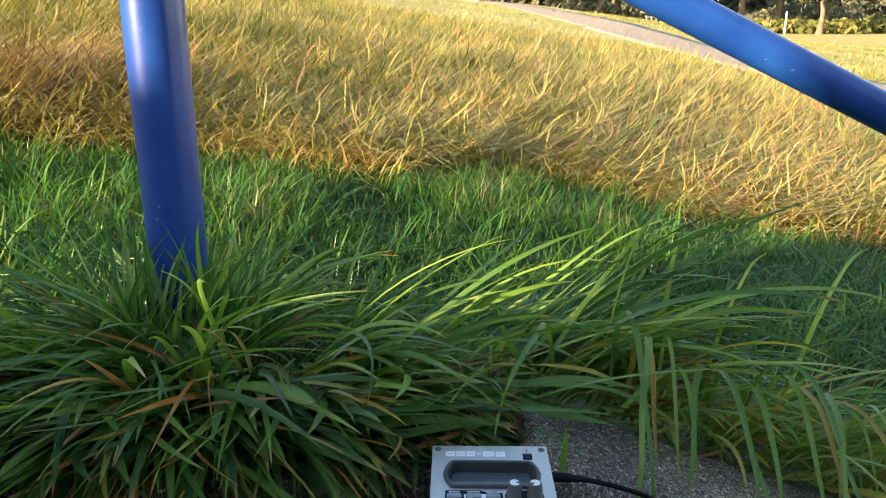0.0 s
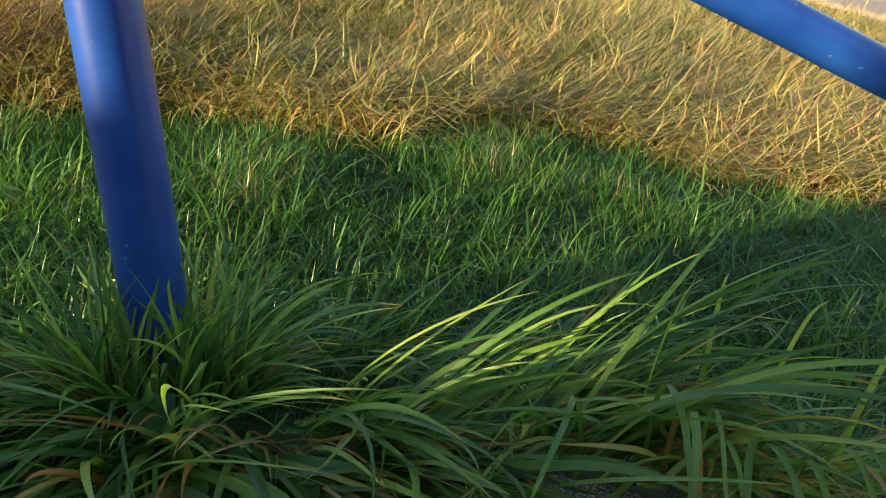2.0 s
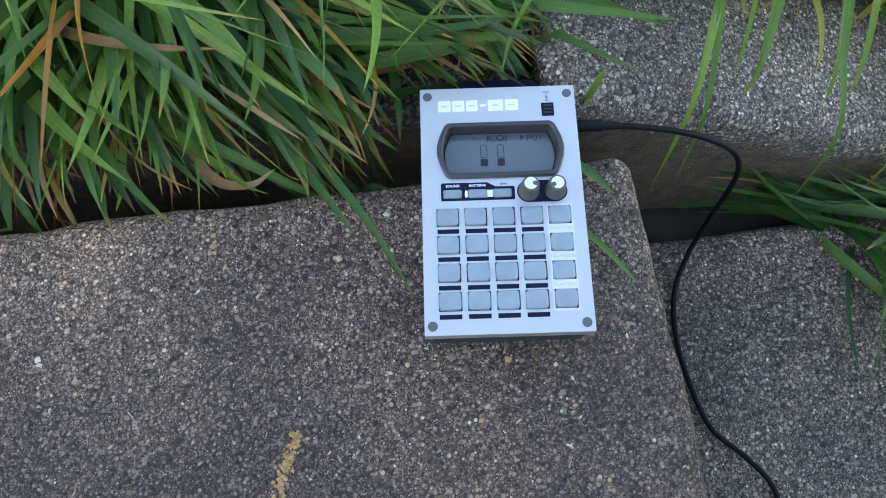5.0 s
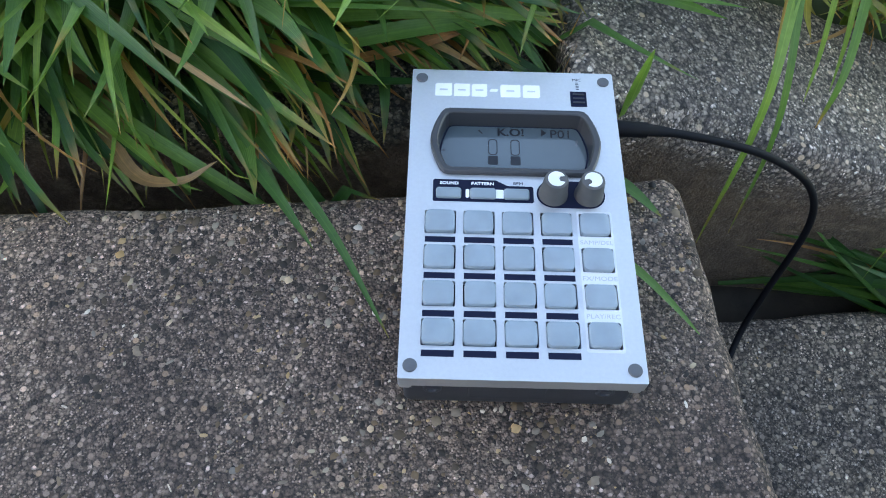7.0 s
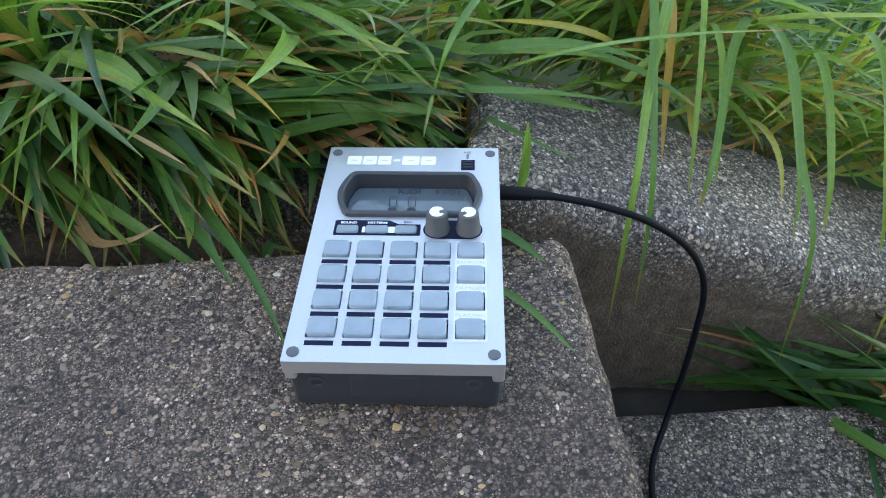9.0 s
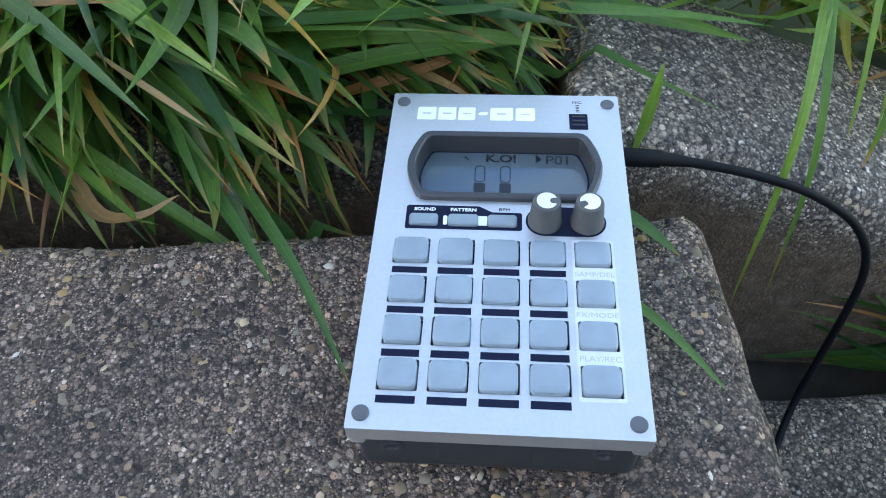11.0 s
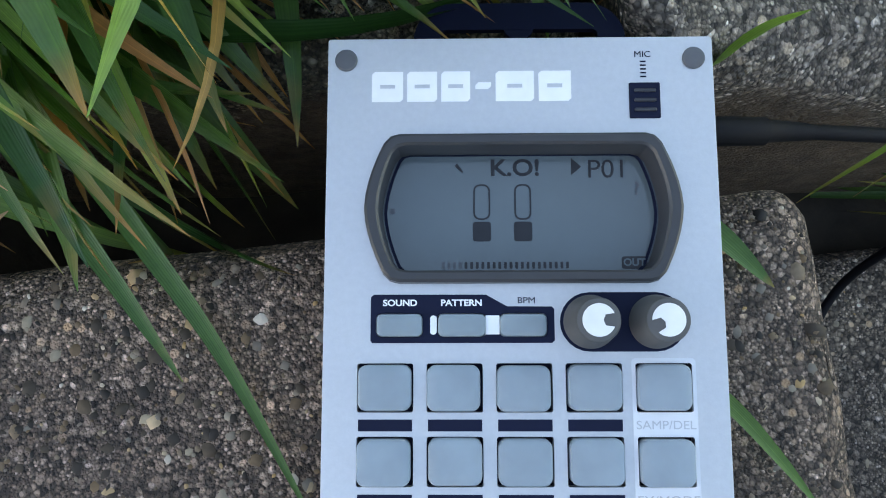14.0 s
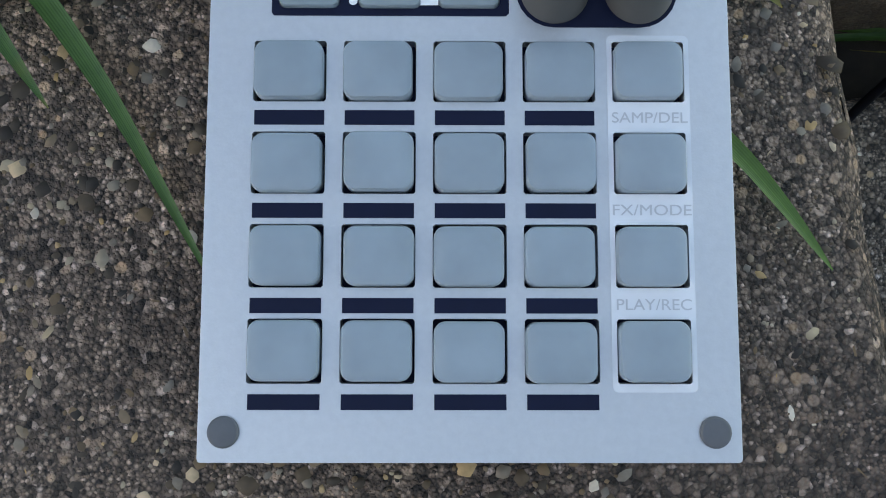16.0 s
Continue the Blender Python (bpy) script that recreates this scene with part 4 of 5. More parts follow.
# a streak of sunlight on the step, imitated with golden grains
g = np.random.default_rng(31)
n = 520
f = g.random(n)
c = np.array((-0.0615, 0.2570)) + f[:, None] * np.array((-0.040, -0.125)) + g.normal(0, 1, (n, 2)) * (0.0012 + 0.0030 * f[:, None])
r = g.uniform(0.00035, 0.0011, n)
bm = bmesh.new()
for k in range(n):
    vs = [bm.verts.new((c[k, 0] + r[k] * g.uniform(0.7, 1.3) * math.cos(a), c[k, 1] + r[k] * g.uniform(0.7, 1.3) * math.sin(a), 0.0004)) for a in (1.05 * j for j in range(6))]
    top = bm.verts.new((c[k, 0], c[k, 1], 0.0006 + r[k] * 0.7))
    for j in range(6):
        bm.faces.new((vs[j], vs[(j + 1) % 6], top))
tagged(smooth(part("sun_streak", bm, plain("sun_streak_gold", (0.44, 0.26, 0.10), 0.8, vary=0.6, scale=700.0)), 180), "narrow streak of sunlight on the step, made of golden grains", "sand", kind="stuff")


# ---- the pocket instrument: u to its right, v towards its far end, in millimetres ----
MM = 0.001
TOP = 24.5
device = tagged(new("pocket_sequencer"), "silver pocket music sequencer with milky silicone keys, lying on the step", "music device")
device.matrix_world = pose(0.0264, 0.3427, 0.0, 0, 0, -0.9)


def outline_rect(u0, u1, v0, v1, r=0.0, n=5):
    if r <= 0:
        return [(u0, v0), (u1, v0), (u1, v1), (u0, v1)]
    out = []
    for cu, cv, a0 in ((u1 - r, v0 + r, -90), (u1 - r, v1 - r, 0), (u0 + r, v1 - r, 90), (u0 + r, v0 + r, 180)):
        out += [(cu + r * math.cos(radians(a0 + 90 * k / n)), cv + r * math.sin(radians(a0 + 90 * k / n))) for k in range(n + 1)]
    return out


def plate(outer, z0, z1, holes=(), bm=None):
    """A flat plate in mm between two heights, with holes through it."""
    bm = bm or bmesh.new()
    edges = []
    for loop in (outer, *holes):
        vs = [bm.verts.new((u * MM, v * MM, z0 * MM)) for u, v in loop]
        edges += [bm.edges.new((vs[i], vs[(i + 1) % len(vs)])) for i in range(len(vs))]
    if holes:
        r = bmesh.ops.triangle_fill(bm, use_beauty=True, use_dissolve=False, edges=edges, normal=(0, 0, 1))
        faces = [g for g in r["geom"] if isinstance(g, bmesh.types.BMFace)]
    else:
        faces = [bm.faces.new([e.verts[0] for e in edges])]
    ext = bmesh.ops.extrude_face_region(bm, geom=faces)
    bmesh.ops.translate(bm, vec=(0, 0, (z1 - z0) * MM), verts=[g for g in ext["geom"] if isinstance(g, bmesh.types.BMVert)])
    bmesh.ops.recalc_face_normals(bm, faces=bm.faces)
    return bm


def pad(u0, u1, v0, v1, z0, z1, r, bevel, dome=0.0, crown=1.4):
    """A moulded key: rounded outline, softened and slightly domed top."""
    bm = bmesh.new()
    rings = []
    levels = [(z0, 0.0), (z1 - bevel, 0.0), (z1 - bevel * 0.35, bevel * 0.3), (z1, bevel), (z1 + dome, bevel + crown)]
    for z, inset in levels:
        rings.append([bm.verts.new((u * MM, v * MM, z * MM)) for u, v in outline_rect(u0 + inset, u1 - inset, v0 + inset, v1 - inset, max(0.3, r - inset * 0.6))])
    n = len(rings[0])
    for a, b in zip(rings, rings[1:]):
        for k in range(n):
            bm.faces.new((a[k], a[(k + 1) % n], b[(k + 1) % n], b[k]))
    bm.faces.new(rings[-1])
    bm.faces.new(rings[0][::-1])
    return bm


def disc_stack(cu, cv, levels, sides=36):
    """A turned shape: (height, radius) pairs in mm."""
    bm = bmesh.new()
    rings = [[bm.verts.new(((cu + r * math.cos(2 * math.pi * k / sides)) * MM, (cv + r * math.sin(2 * math.pi * k / sides)) * MM, z * MM)) for k in range(sides)] for z, r in levels]
    for a, b in zip(rings, rings[1:]):
        for k in range(sides):
            bm.faces.new((a[k], a[(k + 1) % sides], b[(k + 1) % sides], b[k]))
    bm.faces.new(rings[-1])
    bm.faces.new(rings[0][::-1])
    return bm


def window_outline(hw, hh, side, cv=24.4, r=1.8):
    """The display's barrel shape: straight top and bottom, bowed sides."""
    pts = []
    for sgn in (1, -1):
        for k in range(13):
            f = -1 + k / 6
            v = hh * f * sgn
            pts.append((sgn * (hw + side * (1 - abs(f) ** 1.7)), v))
    out = []
    for i, (u, v) in enumerate(pts):
        if abs(abs(v) - hh) < 1e-6:
            pu, pv = pts[i - 1]
            nu, nv = pts[(i + 1) % len(pts)]
            a, b = Vector((pu - u, pv - v)), Vector((nu - u, nv - v))
            a, b = a.normalized() * min(r, a.length * 0.8), b.normalized() * min(r, b.length * 0.8)
            p = Vector((u, v))
            out += [tuple(p + a), tuple(p + (a + b) * 0.27), tuple(p + b)]
        else:
            out.append((u, v))
    return [(u + 0.15, v + cv) for u, v in out]


COLS = [-22.9, -11.45, 0.0, 11.4, 22.8]
ROWS_V = [-5.55, -17.4, -29.2, -41.0]
SMALL = [(-24.4, -16.8), (-14.2, -6.3), (-3.9, 3.8)]
key_holes = [outline_rect(u - 4.6, u + 4.6, v - 3.95, v + 3.95, 0.25, 1) for u in COLS for v in ROWS_V]
small_holes = [outline_rect(a - 0.1, b + 0.1, 2.7, 6.65, 0.9, 3) for a, b in SMALL]
# case
bm = box(bmesh.new(), -32.4 * MM, 32.4 * MM, -52.6 * MM, 53.2 * MM, 0.2 * MM, 19.2 * MM, 2.2 * MM, 3)
case = smooth(part("case", bm, M_CASE, device, "dark grey plastic case"))
part("front_recess", box(bmesh.new(), -14 * MM, 8 * MM, -53.0 * MM, -51 * MM, 6 * MM, 15.5 * MM, 0.5 * MM), M_CASE, case)
for u in (-24, 24):
    ob = smooth(part("screw_boss", disc_stack(0, 0, [(0, 2.6), (1.0, 2.6), (1.3, 2.2), (1.3, 1.6), (0.6, 1.4)], 24), M_CASE, case))
    ob.matrix_local = pose(u * MM, -52.2 * MM, 13 * MM, 90, 0, 0)
for u in (-31.4, 31.4):
    part("corner_clip", box(bmesh.new(), (u - 1.9) * MM, (u + 1.9) * MM, -54.0 * MM, -46 * MM, 15.2 * MM, 19.0 * MM, 0.9 * MM), M_ALU, case, "folded aluminium corner")
part("circuit_board", plate(outline_rect(-31, 31, -52, 12), 22.05, 22.5), M_NAVY, device)
# panel with its openings and a folded front lip
panel = part("panel", plate(outline_rect(-33.3, 33.3, -54.5, 54.5, 0.5, 3), 19.1, TOP, [window_outline(22.4, 12.2, 4.2), *key_holes, *small_holes]), M_ALU, device, "brushed aluminium front panel")
mod = panel.modifiers.new("soft_edges", "BEVEL")
mod.width, mod.segments, mod.limit_method, mod.angle_limit = 0.0003, 2, "ANGLE", radians(50)
# display
bez = bmesh.new()
rings = []
for z, dh, ds in ((TOP, 0.0, 0.0), (TOP + 1.3, 0.15, 0.15), (TOP + 1.7, 0.6, 0.6), (TOP + 1.7, 1.7, 1.9), (TOP + 1.3, 2.1, 2.3), (TOP - 5.05, 2.35, 2.5)):
    rings.append([bez.verts.new((u * MM, v * MM, z * MM)) for u, v in window_outline(22.7 - ds * 0.55, 12.8 - dh, 4.2 - ds * 0.55)])
for a, b in zip(rings, rings[1:]):
    for k in range(len(a)):
        bez.faces.new((a[k], a[(k + 1) % len(a)], b[(k + 1) % len(a)], b[k]))
bezel = smooth(part("bezel", bez, M_BEZEL, device, "raised grey plastic bezel with bowed sides"), 28)
Z_LCD = TOP - 5.0
screen = part("lcd_screen", plate(window_outline(22.5, 12.0, 4.0), TOP - 5.35, Z_LCD), M_LCD, device, "grey-blue liquid crystal display")

# thin dark ring painted in for the shaded gap round the screen
part("gap_shade_ring", plate(window_outline(20.9, 10.6, 3.0, r=1.2), Z_LCD + 0.02, Z_LCD + 0.12, [window_outline(20.5, 10.25, 2.9, r=1.2)]), M_NAVY, screen)


def lettering(text, cu, cv, size, z, mat, parent, name, bold=0.0, stretch=1.0):
    cu_ = bpy.data.curves.new(name, "FONT")
    cu_.body, cu_.size, cu_.align_x, cu_.align_y, cu_.extrude, cu_.offset = text, size * 1.38 * MM, "CENTER", "CENTER", 0.00002, bold * MM
    tmp = new(name, cu_)
    me = bpy.data.meshes.new_from_object(tmp.evaluated_get(bpy.context.evaluated_depsgraph_get()))
    bpy.data.objects.remove(tmp)
    bpy.data.curves.remove(cu_)
    me.materials.clear()
    me.materials.append(mat)
    ob = new(name, me)
    ob.parent = parent
    ob.matrix_local = pose(cu * MM, cv * MM, (z + 0.06) * MM) @ Matrix.Diagonal((stretch, 1, 1, 1))
    return ob


def flat(name, outer, z, mat, parent, label="", holes=(), thick=0.05):
    return part(name, plate(outer, z, z + thick, holes), mat, parent, label)


# display contents
lettering("K.O!", -0.7, 32.4, 3.0, Z_LCD, M_INK, screen, "display_word", 0.10, 1.1)
lettering("P01", 15.6, 32.1, 3.4, Z_LCD, M_INK, screen, "display_number", 0.0, 1.05)
lettering("?", 20.6, 28.6, 2.4, Z_LCD, M_FAINT, screen, "display_mark", 0.05)
lettering("OUT", 19.8, 15.6, 1.3, Z_LCD + 0.06, M_LCD, screen, "display_tag", 0.05)
flat("tag_box", outline_rect(17.6, 22.0, 14.5, 16.7, 0.5), Z_LCD + 0.01, M_INK, screen)
flat("play_mark", [(9.2, 31.1), (11.0, 32.7), (9.2, 34.3)], Z_LCD + 0.01, M_INK, screen)
flat("small_ring", [(-22.3 + 0.5 * math.cos(a), 24.8 + 0.55 * math.sin(a)) for a in (0.52 * k for k in range(12))], Z_LCD + 0.01, M_FAINT, screen)
flat("pointer_mark", [(-11.4, 32.9), (-10.0, 31.6), (-9.8, 31.9), (-10.9, 33.4)], Z_LCD + 0.01, M_INK, screen)
for k in range(23):
    flat("tick", outline_rect(-13.6 + k * 0.98, -13.1 + k * 0.98, 14.6, 15.8, 0.15, 2), Z_LCD + 0.01, M_INK if k > 3 else M_FAINT, screen)
# two plain shapes stand for the moving picture on the display
for c in (-6.6, 0.6):
    flat("plain_frame", outline_rect(c - 1.5, c + 1.5, 23.2, 29.6, 1.2), Z_LCD + 0.01, M_INK, screen, "", [outline_rect(c - 1.2, c + 1.2, 23.5, 29.3, 1.0)])
    flat("plain_block", outline_rect(c - 1.6, c + 1.6, 19.4, 22.9, 0.5), Z_LCD + 0.01, M_INK, screen)
# printed areas on the panel
Z_P = TOP + 0.02
strip_shape = [(-25.1, 1.75), (4.7, 1.75), (5.1, 2.15), (5.1, 7.3), (4.7, 7.75), (-2.7, 7.8), (-6.2, 9.75), (-24.9, 9.8), (-25.4, 9.3), (-25.4, 2.15)]
strip = flat("label_strip", strip_shape, Z_P, M_NAVY, device, "dark navy printed strip", small_holes)
for k, (a, b) in enumerate(((-15.5, -14.4), (-6.3, -4.0))):
    flat("white_mark", outline_rect(a, b, 3.15, 6.3, 0.5 if k == 0 else 0.05), Z_P + 0.06, M_PRINT, strip)
lettering("SOUND", -20.5, 8.35, 1.05, Z_P + 0.05, M_PRINT, strip, "lettering", 0.05, 1.12)
lettering("PATTERN", -10.3, 8.35, 1.05, Z_P + 0.05, M_PRINT, strip, "lettering", 0.05, 1.12)
lettering("BPM", 0.5, 8.75, 1.05, TOP, M_NAVY, panel, "lettering", 0.0, 1.15)
side_holes = [outline_rect(22.8 - 4.6, 22.8 + 4.6, v - 3.95, v + 3.95, 0.25, 1) for v in ROWS_V]
side = flat("side_frame", outline_rect(17.55, 28.05, -46.0, -0.75, 0.7), Z_P, M_FRAMEPRINT, device, "white printed frame round the function keys", side_holes)
for word, v in (("SAMP/DEL", -11.6), ("FX/MODE", -23.45), ("PLAY/REC", -35.3)):
    lettering(word, 22.85, v, 1.42, Z_P + 0.05, M_GREYPRINT, side, "lettering", 0.0, 1.12 if "X" not in word else 1.2)
for u in COLS[:4]:
    for v in (-11.6, -23.5, -35.4, -47.2):
        flat("label_bar", outline_rect(u - 4.4, u + 4.45, v - 0.95, v + 0.95), Z_P, M_NAVY, device)
lettering("MIC", 21.2, 51.3, 1.12, TOP, M_NAVY, panel, "lettering", 0.0, 1.1)
for k in range(5):
    flat("level_dash", outline_rect(20.75, 21.75, 47.2 + 0.68 * k, 47.45 + 0.68 * k), Z_P, M_NAVY, panel)
# plain white bars where the maker's mark stands
for a, b, lo, hi in ((-25.6, -20.2, 43.1, 48.5), (-19.5, -14.3, 43.1, 48.5), (-13.6, -8.6, 43.1, 48.5), (-7.7, -5.0, 45.3, 46.5), (-4.2, 2.4, 43.1, 48.5), (3.2, 8.8, 43.1, 48.5)):
    flat("plain_mark", [(a, lo), (b - 0.5, lo), (b, lo + 0.5), (b, hi), (a + 0.5, hi), (a, hi - 0.5)], Z_P, M_PRINT, panel, "", [outline_rect((a + b) / 2 - 1.3, (a + b) / 2 + 1.3, 45.5, 46.2)] if hi - lo > 3 else ())
# keys
for i, u in enumerate(COLS):
    for j, v in enumerate(ROWS_V):
        du, dv = rng.uniform(-0.22, 0.16), rng.uniform(-0.14, 0.10)
        key = smooth(part("key", pad(u - 4.38 + du, u + 4.38 + du, v - 3.74 + dv, v + 3.74 + dv, 22.5, TOP + 1.35 + rng.uniform(-0.2, 0.15), 1.5, 0.6, 0.12), M_KEY, device), 35)
for a, b in SMALL:
    smooth(part("small_key", pad(a, b, 2.8, 6.55, 22.5, TOP + 0.9, 0.9, 0.45, 0.1, 0.5), M_SMALLKEY, device, "small grey silicone key"), 35)
# knobs on their dark plate
pill = [(10.9 + 4.9 * math.cos(a), 5.2 + 4.9 * math.sin(a)) for a in (radians(90 + 15 * k) for k in range(13))] + [(21.9 + 4.9 * math.cos(a), 5.2 + 4.9 * math.sin(a)) for a in (radians(-90 + 15 * k) for k in range(13))]
flat("knob_plate", pill, Z_P, M_NAVY, device, "dark navy oval plate under the knobs")
for u, notch in ((11.0, 0), (21.8, 205)):
    knob = smooth(part("knob", disc_stack(u, 5.2, [(TOP + 0.1, 4.45), (TOP + 0.7, 4.45), (TOP + 1.0, 4.25), (TOP + 7.3, 3.6), (TOP + 7.9, 3.4), (TOP + 8.1, 3.0)], 40), M_KNOB, device, "matt grey rubber knob"), 35)
    cap = [(u + 2.6 * math.cos(a), 5.2 + 2.6 * math.sin(a)) for a in (radians(notch + 24 + 312 * k / 36) for k in range(37))]
    c, s = math.cos(radians(notch)), math.sin(radians(notch))
    cap += [(u + 1.0 * c + 0.85 * s, 5.2 + 1.0 * s - 0.85 * c), (u + 0.65 * c, 5.2 + 0.65 * s), (u + 1.0 * c - 0.85 * s, 5.2 + 1.0 * s + 0.85 * c)]
    flat("cap", cap, TOP + 8.05, M_WHITE, knob, "white notched knob cap", (), 0.25)
# corner plugs, slider and hanging tab
for u in (-30.1, 30.0):
    for v in (-50.8, 50.6):
        smooth(part("corner_plug", disc_stack(u, v, [(TOP - 0.3, 1.95), (TOP + 0.25, 1.95), (TOP + 0.5, 1.7), (TOP + 0.62, 1.0)], 28), M_SCREW, device, "round grey rubber plug"), 35)
slider = part("slider", box(bmesh.new(), 18.7 * MM, 24.0 * MM, 39.9 * MM, 46.2 * MM, (TOP - 0.2) * MM, (TOP + 0.35) * MM, 0.15 * MM, 1), M_NAVY, device, "small black slide switch")
for v in (41.3, 43.0, 44.7):
    part("ridge", box(bmesh.new(), 19.5 * MM, 23.2 * MM, (v - 0.3) * MM, (v + 0.3) * MM, (TOP + 0.3) * MM, (TOP + 0.75) * MM, 0.12 * MM, 1), M_CASE, slider)
tab_hole = outline_rect(-14.2, 17.6, 58.5, 65.0, 1.2)
part("hanging_tab", plate(outline_rect(-19.6, 23.2, 50.0, 70.6, 8.0, 8), 2.2, 4.0, [tab_hole]), M_NAVY, device, "dark plastic hanging tab with a slot")
part("tab_tongue", plate([(1.7 + 3.0 * math.cos(a), 65.4 - 2.4 * math.sin(a)) for a in (math.pi * k / 12 for k in range(13))], 2.3, 3.9), M_NAVY, device)

# ---- cable ----
cable = tagged(new("audio_cable"), "thin black audio cable hanging down to the lower step", "cable")
run = spline([(0.0585, 0.383, 0.0130), (0.075, 0.383, 0.0120), (0.087, 0.383, 0.0100), (0.105, 0.383, 0.0050), (0.122, 0.382, -0.0015), (0.138, 0.3815, -0.0130), (0.1475, 0.381, -0.0265), (0.1515, 0.379, -0.041), (0.1515, 0.376, -0.060), (0.150, 0.372, -0.085),
              (0.144, 0.361, -0.108), (0.1345, 0.340, -0.1145), (0.1315, 0.315, -0.1145), (0.1345, 0.290, -0.1145), (0.143, 0.262, -0.1145), (0.160, 0.245, -0.1145), (0.172, 0.228, -0.1145), (0.175, 0.200, -0.1145), (0.20, 0.14, -0.1145), (0.22, 0.0, -0.1145)], 8)
smooth(part("cord", tube(run, 0.00148, 12), M_CABLE, cable), 180)
smooth(part("plug", tube([(0.0575, 0.383, 0.013), (0.0600, 0.383, 0.013), (0.0602, 0.383, 0.013), (0.0735, 0.383, 0.0122), (0.0740, 0.383, 0.0122), (0.0800, 0.383, 0.0114), (0.0830, 0.383, 0.0108)], [0.0017, 0.0017, 0.0029, 0.0027, 0.0022, 0.0018, 0.0015], 20), M_CABLE, cable, "black moulded jack plug"), 40)


# ---- the distance ----
def height(x, y):
    return float(land(x, y))


def foliage(n, centre, radii, lumps, leaf, mat, name, g, squash=1.0):
    """A crown of many small leaf clumps in uneven lumps, with gaps."""
    cs = []
    for k in range(lumps):
        d = g.normal(0, 1, 3)
        d /= np.linalg.norm(d)
        cs.append((np.array(centre) + d * np.array(radii) * g.uniform(0.35, 0.85), np.array(radii) * g.uniform(0.28, 0.48)))
    which = g.integers(0, lumps, n)
    d = g.normal(0, 1, (n, 3))
    d /= np.linalg.norm(d, axis=1, keepdims=True)
    p = np.array([cs[k][0] for k in which]) + d * np.array([cs[k][1] for k in which]) * (g.random((n, 1)) ** 0.45)
    a, b = g.normal(0, 1, (n, 3)), g.normal(0, 1, (n, 3))
    a /= np.linalg.norm(a, axis=1, keepdims=True)
    b -= a * (a * b).sum(1, keepdims=True)
    b /= np.linalg.norm(b, axis=1, keepdims=True)
    s = leaf * g.uniform(0.5, 1.4, (n, 1))
    v = np.stack([p - a * s, p - b * s * 0.6, p + a * s, p + b * s * 0.6], 1).reshape(-1, 3)
    q = np.arange(4 * n).reshape(n, 4)
    return quick_mesh(name, v, q, mat, soft=False)


def tree(x, y, tall, wide, bare, mat, seed, label, n=5200, leaf=0.16):
    g = np.random.default_rng(seed)
    z = height(x, y) - 0.1
    t = tagged(new("tree"), label, "tree", "trees beyond the field")
    t.location = (x, y, z)
    r = tall * 0.024
    top = tall * 0.8
    bm = tube([(0.1 * math.sin(k), 0.1 * math.cos(k * 2), top * k / 8) for k in range(9)], [r * (1.35 if k == 0 else 1 - 0.11 * k) for k in range(9)], 10)
    trunk = part("trunk", bm, M_BARK, t)
    for k in range(7):
        a, h0 = k * 2.4 + seed, bare * (0.95 + 0.12 * k)
        ln = wide * g.uniform(0.5, 0.85)
        part("limb", tube([(0, 0, h0), (ln * 0.5 * math.cos(a), ln * 0.5 * math.sin(a), h0 + ln * 0.35), (ln * math.cos(a), ln * math.sin(a), h0 + ln * 0.9)], [r * 0.42, r * 0.28, r * 0.08], 7), M_BARK, trunk)
    crown = foliage(n, (0, 0, bare + (tall - bare) * 0.5), (wide, wide, (tall - bare) * 0.52), 26, leaf, mat, "crown", g)
    crown.parent = t
    return t


tree(25.5, 81.0, 15.5, 5.4, 3.6, M_OAK, 1, "browning broad-leaved tree with a pale trunk", 15000, 0.21)
tree(32.0, 86.0, 16.5, 6.0, 4.0, M_OAK, 2, "tall rust-brown tree by the playground", 14000, 0.23)
tree(38.5, 92.0, 17.0, 5.5, 4.0, M_OAK, 3, "tall rust-brown tree by the playground", 14000, 0.23)
tree(30.0, 63.3, 8.8, 3.4, 2.9, M_LIME, 4, "young yellow-green tree on the field's edge", 11000, 0.16)
tree(18.0, 92.0, 16.5, 5.8, 3.0, M_OAK, 5, "olive-brown tree beyond the bank", 14000, 0.23)
tree(12.5, 96.0, 14.5, 5.0, 2.5, M_OAK, 6, "olive-brown tree beyond the bank", 14000, 0.23)
tree(47.0, 78.0, 9.5, 4.2, 2.2, M_DARK, 7, "dark green tree at the field's end", 11000, 0.2)
tree(28.0, 112.0, 19.0, 6.5, 4.0, M_DARK, 8, "dark green tree behind the others", 13000, 0.28)
tree(-9.5, 150.0, 9.5, 6.0, 1.0, M_DARK, 9, "dark green tree beyond the bank's crest", 9000, 0.28)
tree(-15.5, 152.0, 6.5, 5.0, 0.8, M_DARK, 10, "dark green tree beyond the bank's crest", 8000, 0.28)
tree(-3.0, 148.0, 11.0, 5.0, 1.0, M_OAK, 11, "reddish brown tree beyond the bank's crest", 9000, 0.28)
tree(4.0, 146.0, 11.5, 6.0, 1.0, M_DARK, 12, "dark green tree beyond the bank's crest", 9000, 0.28)


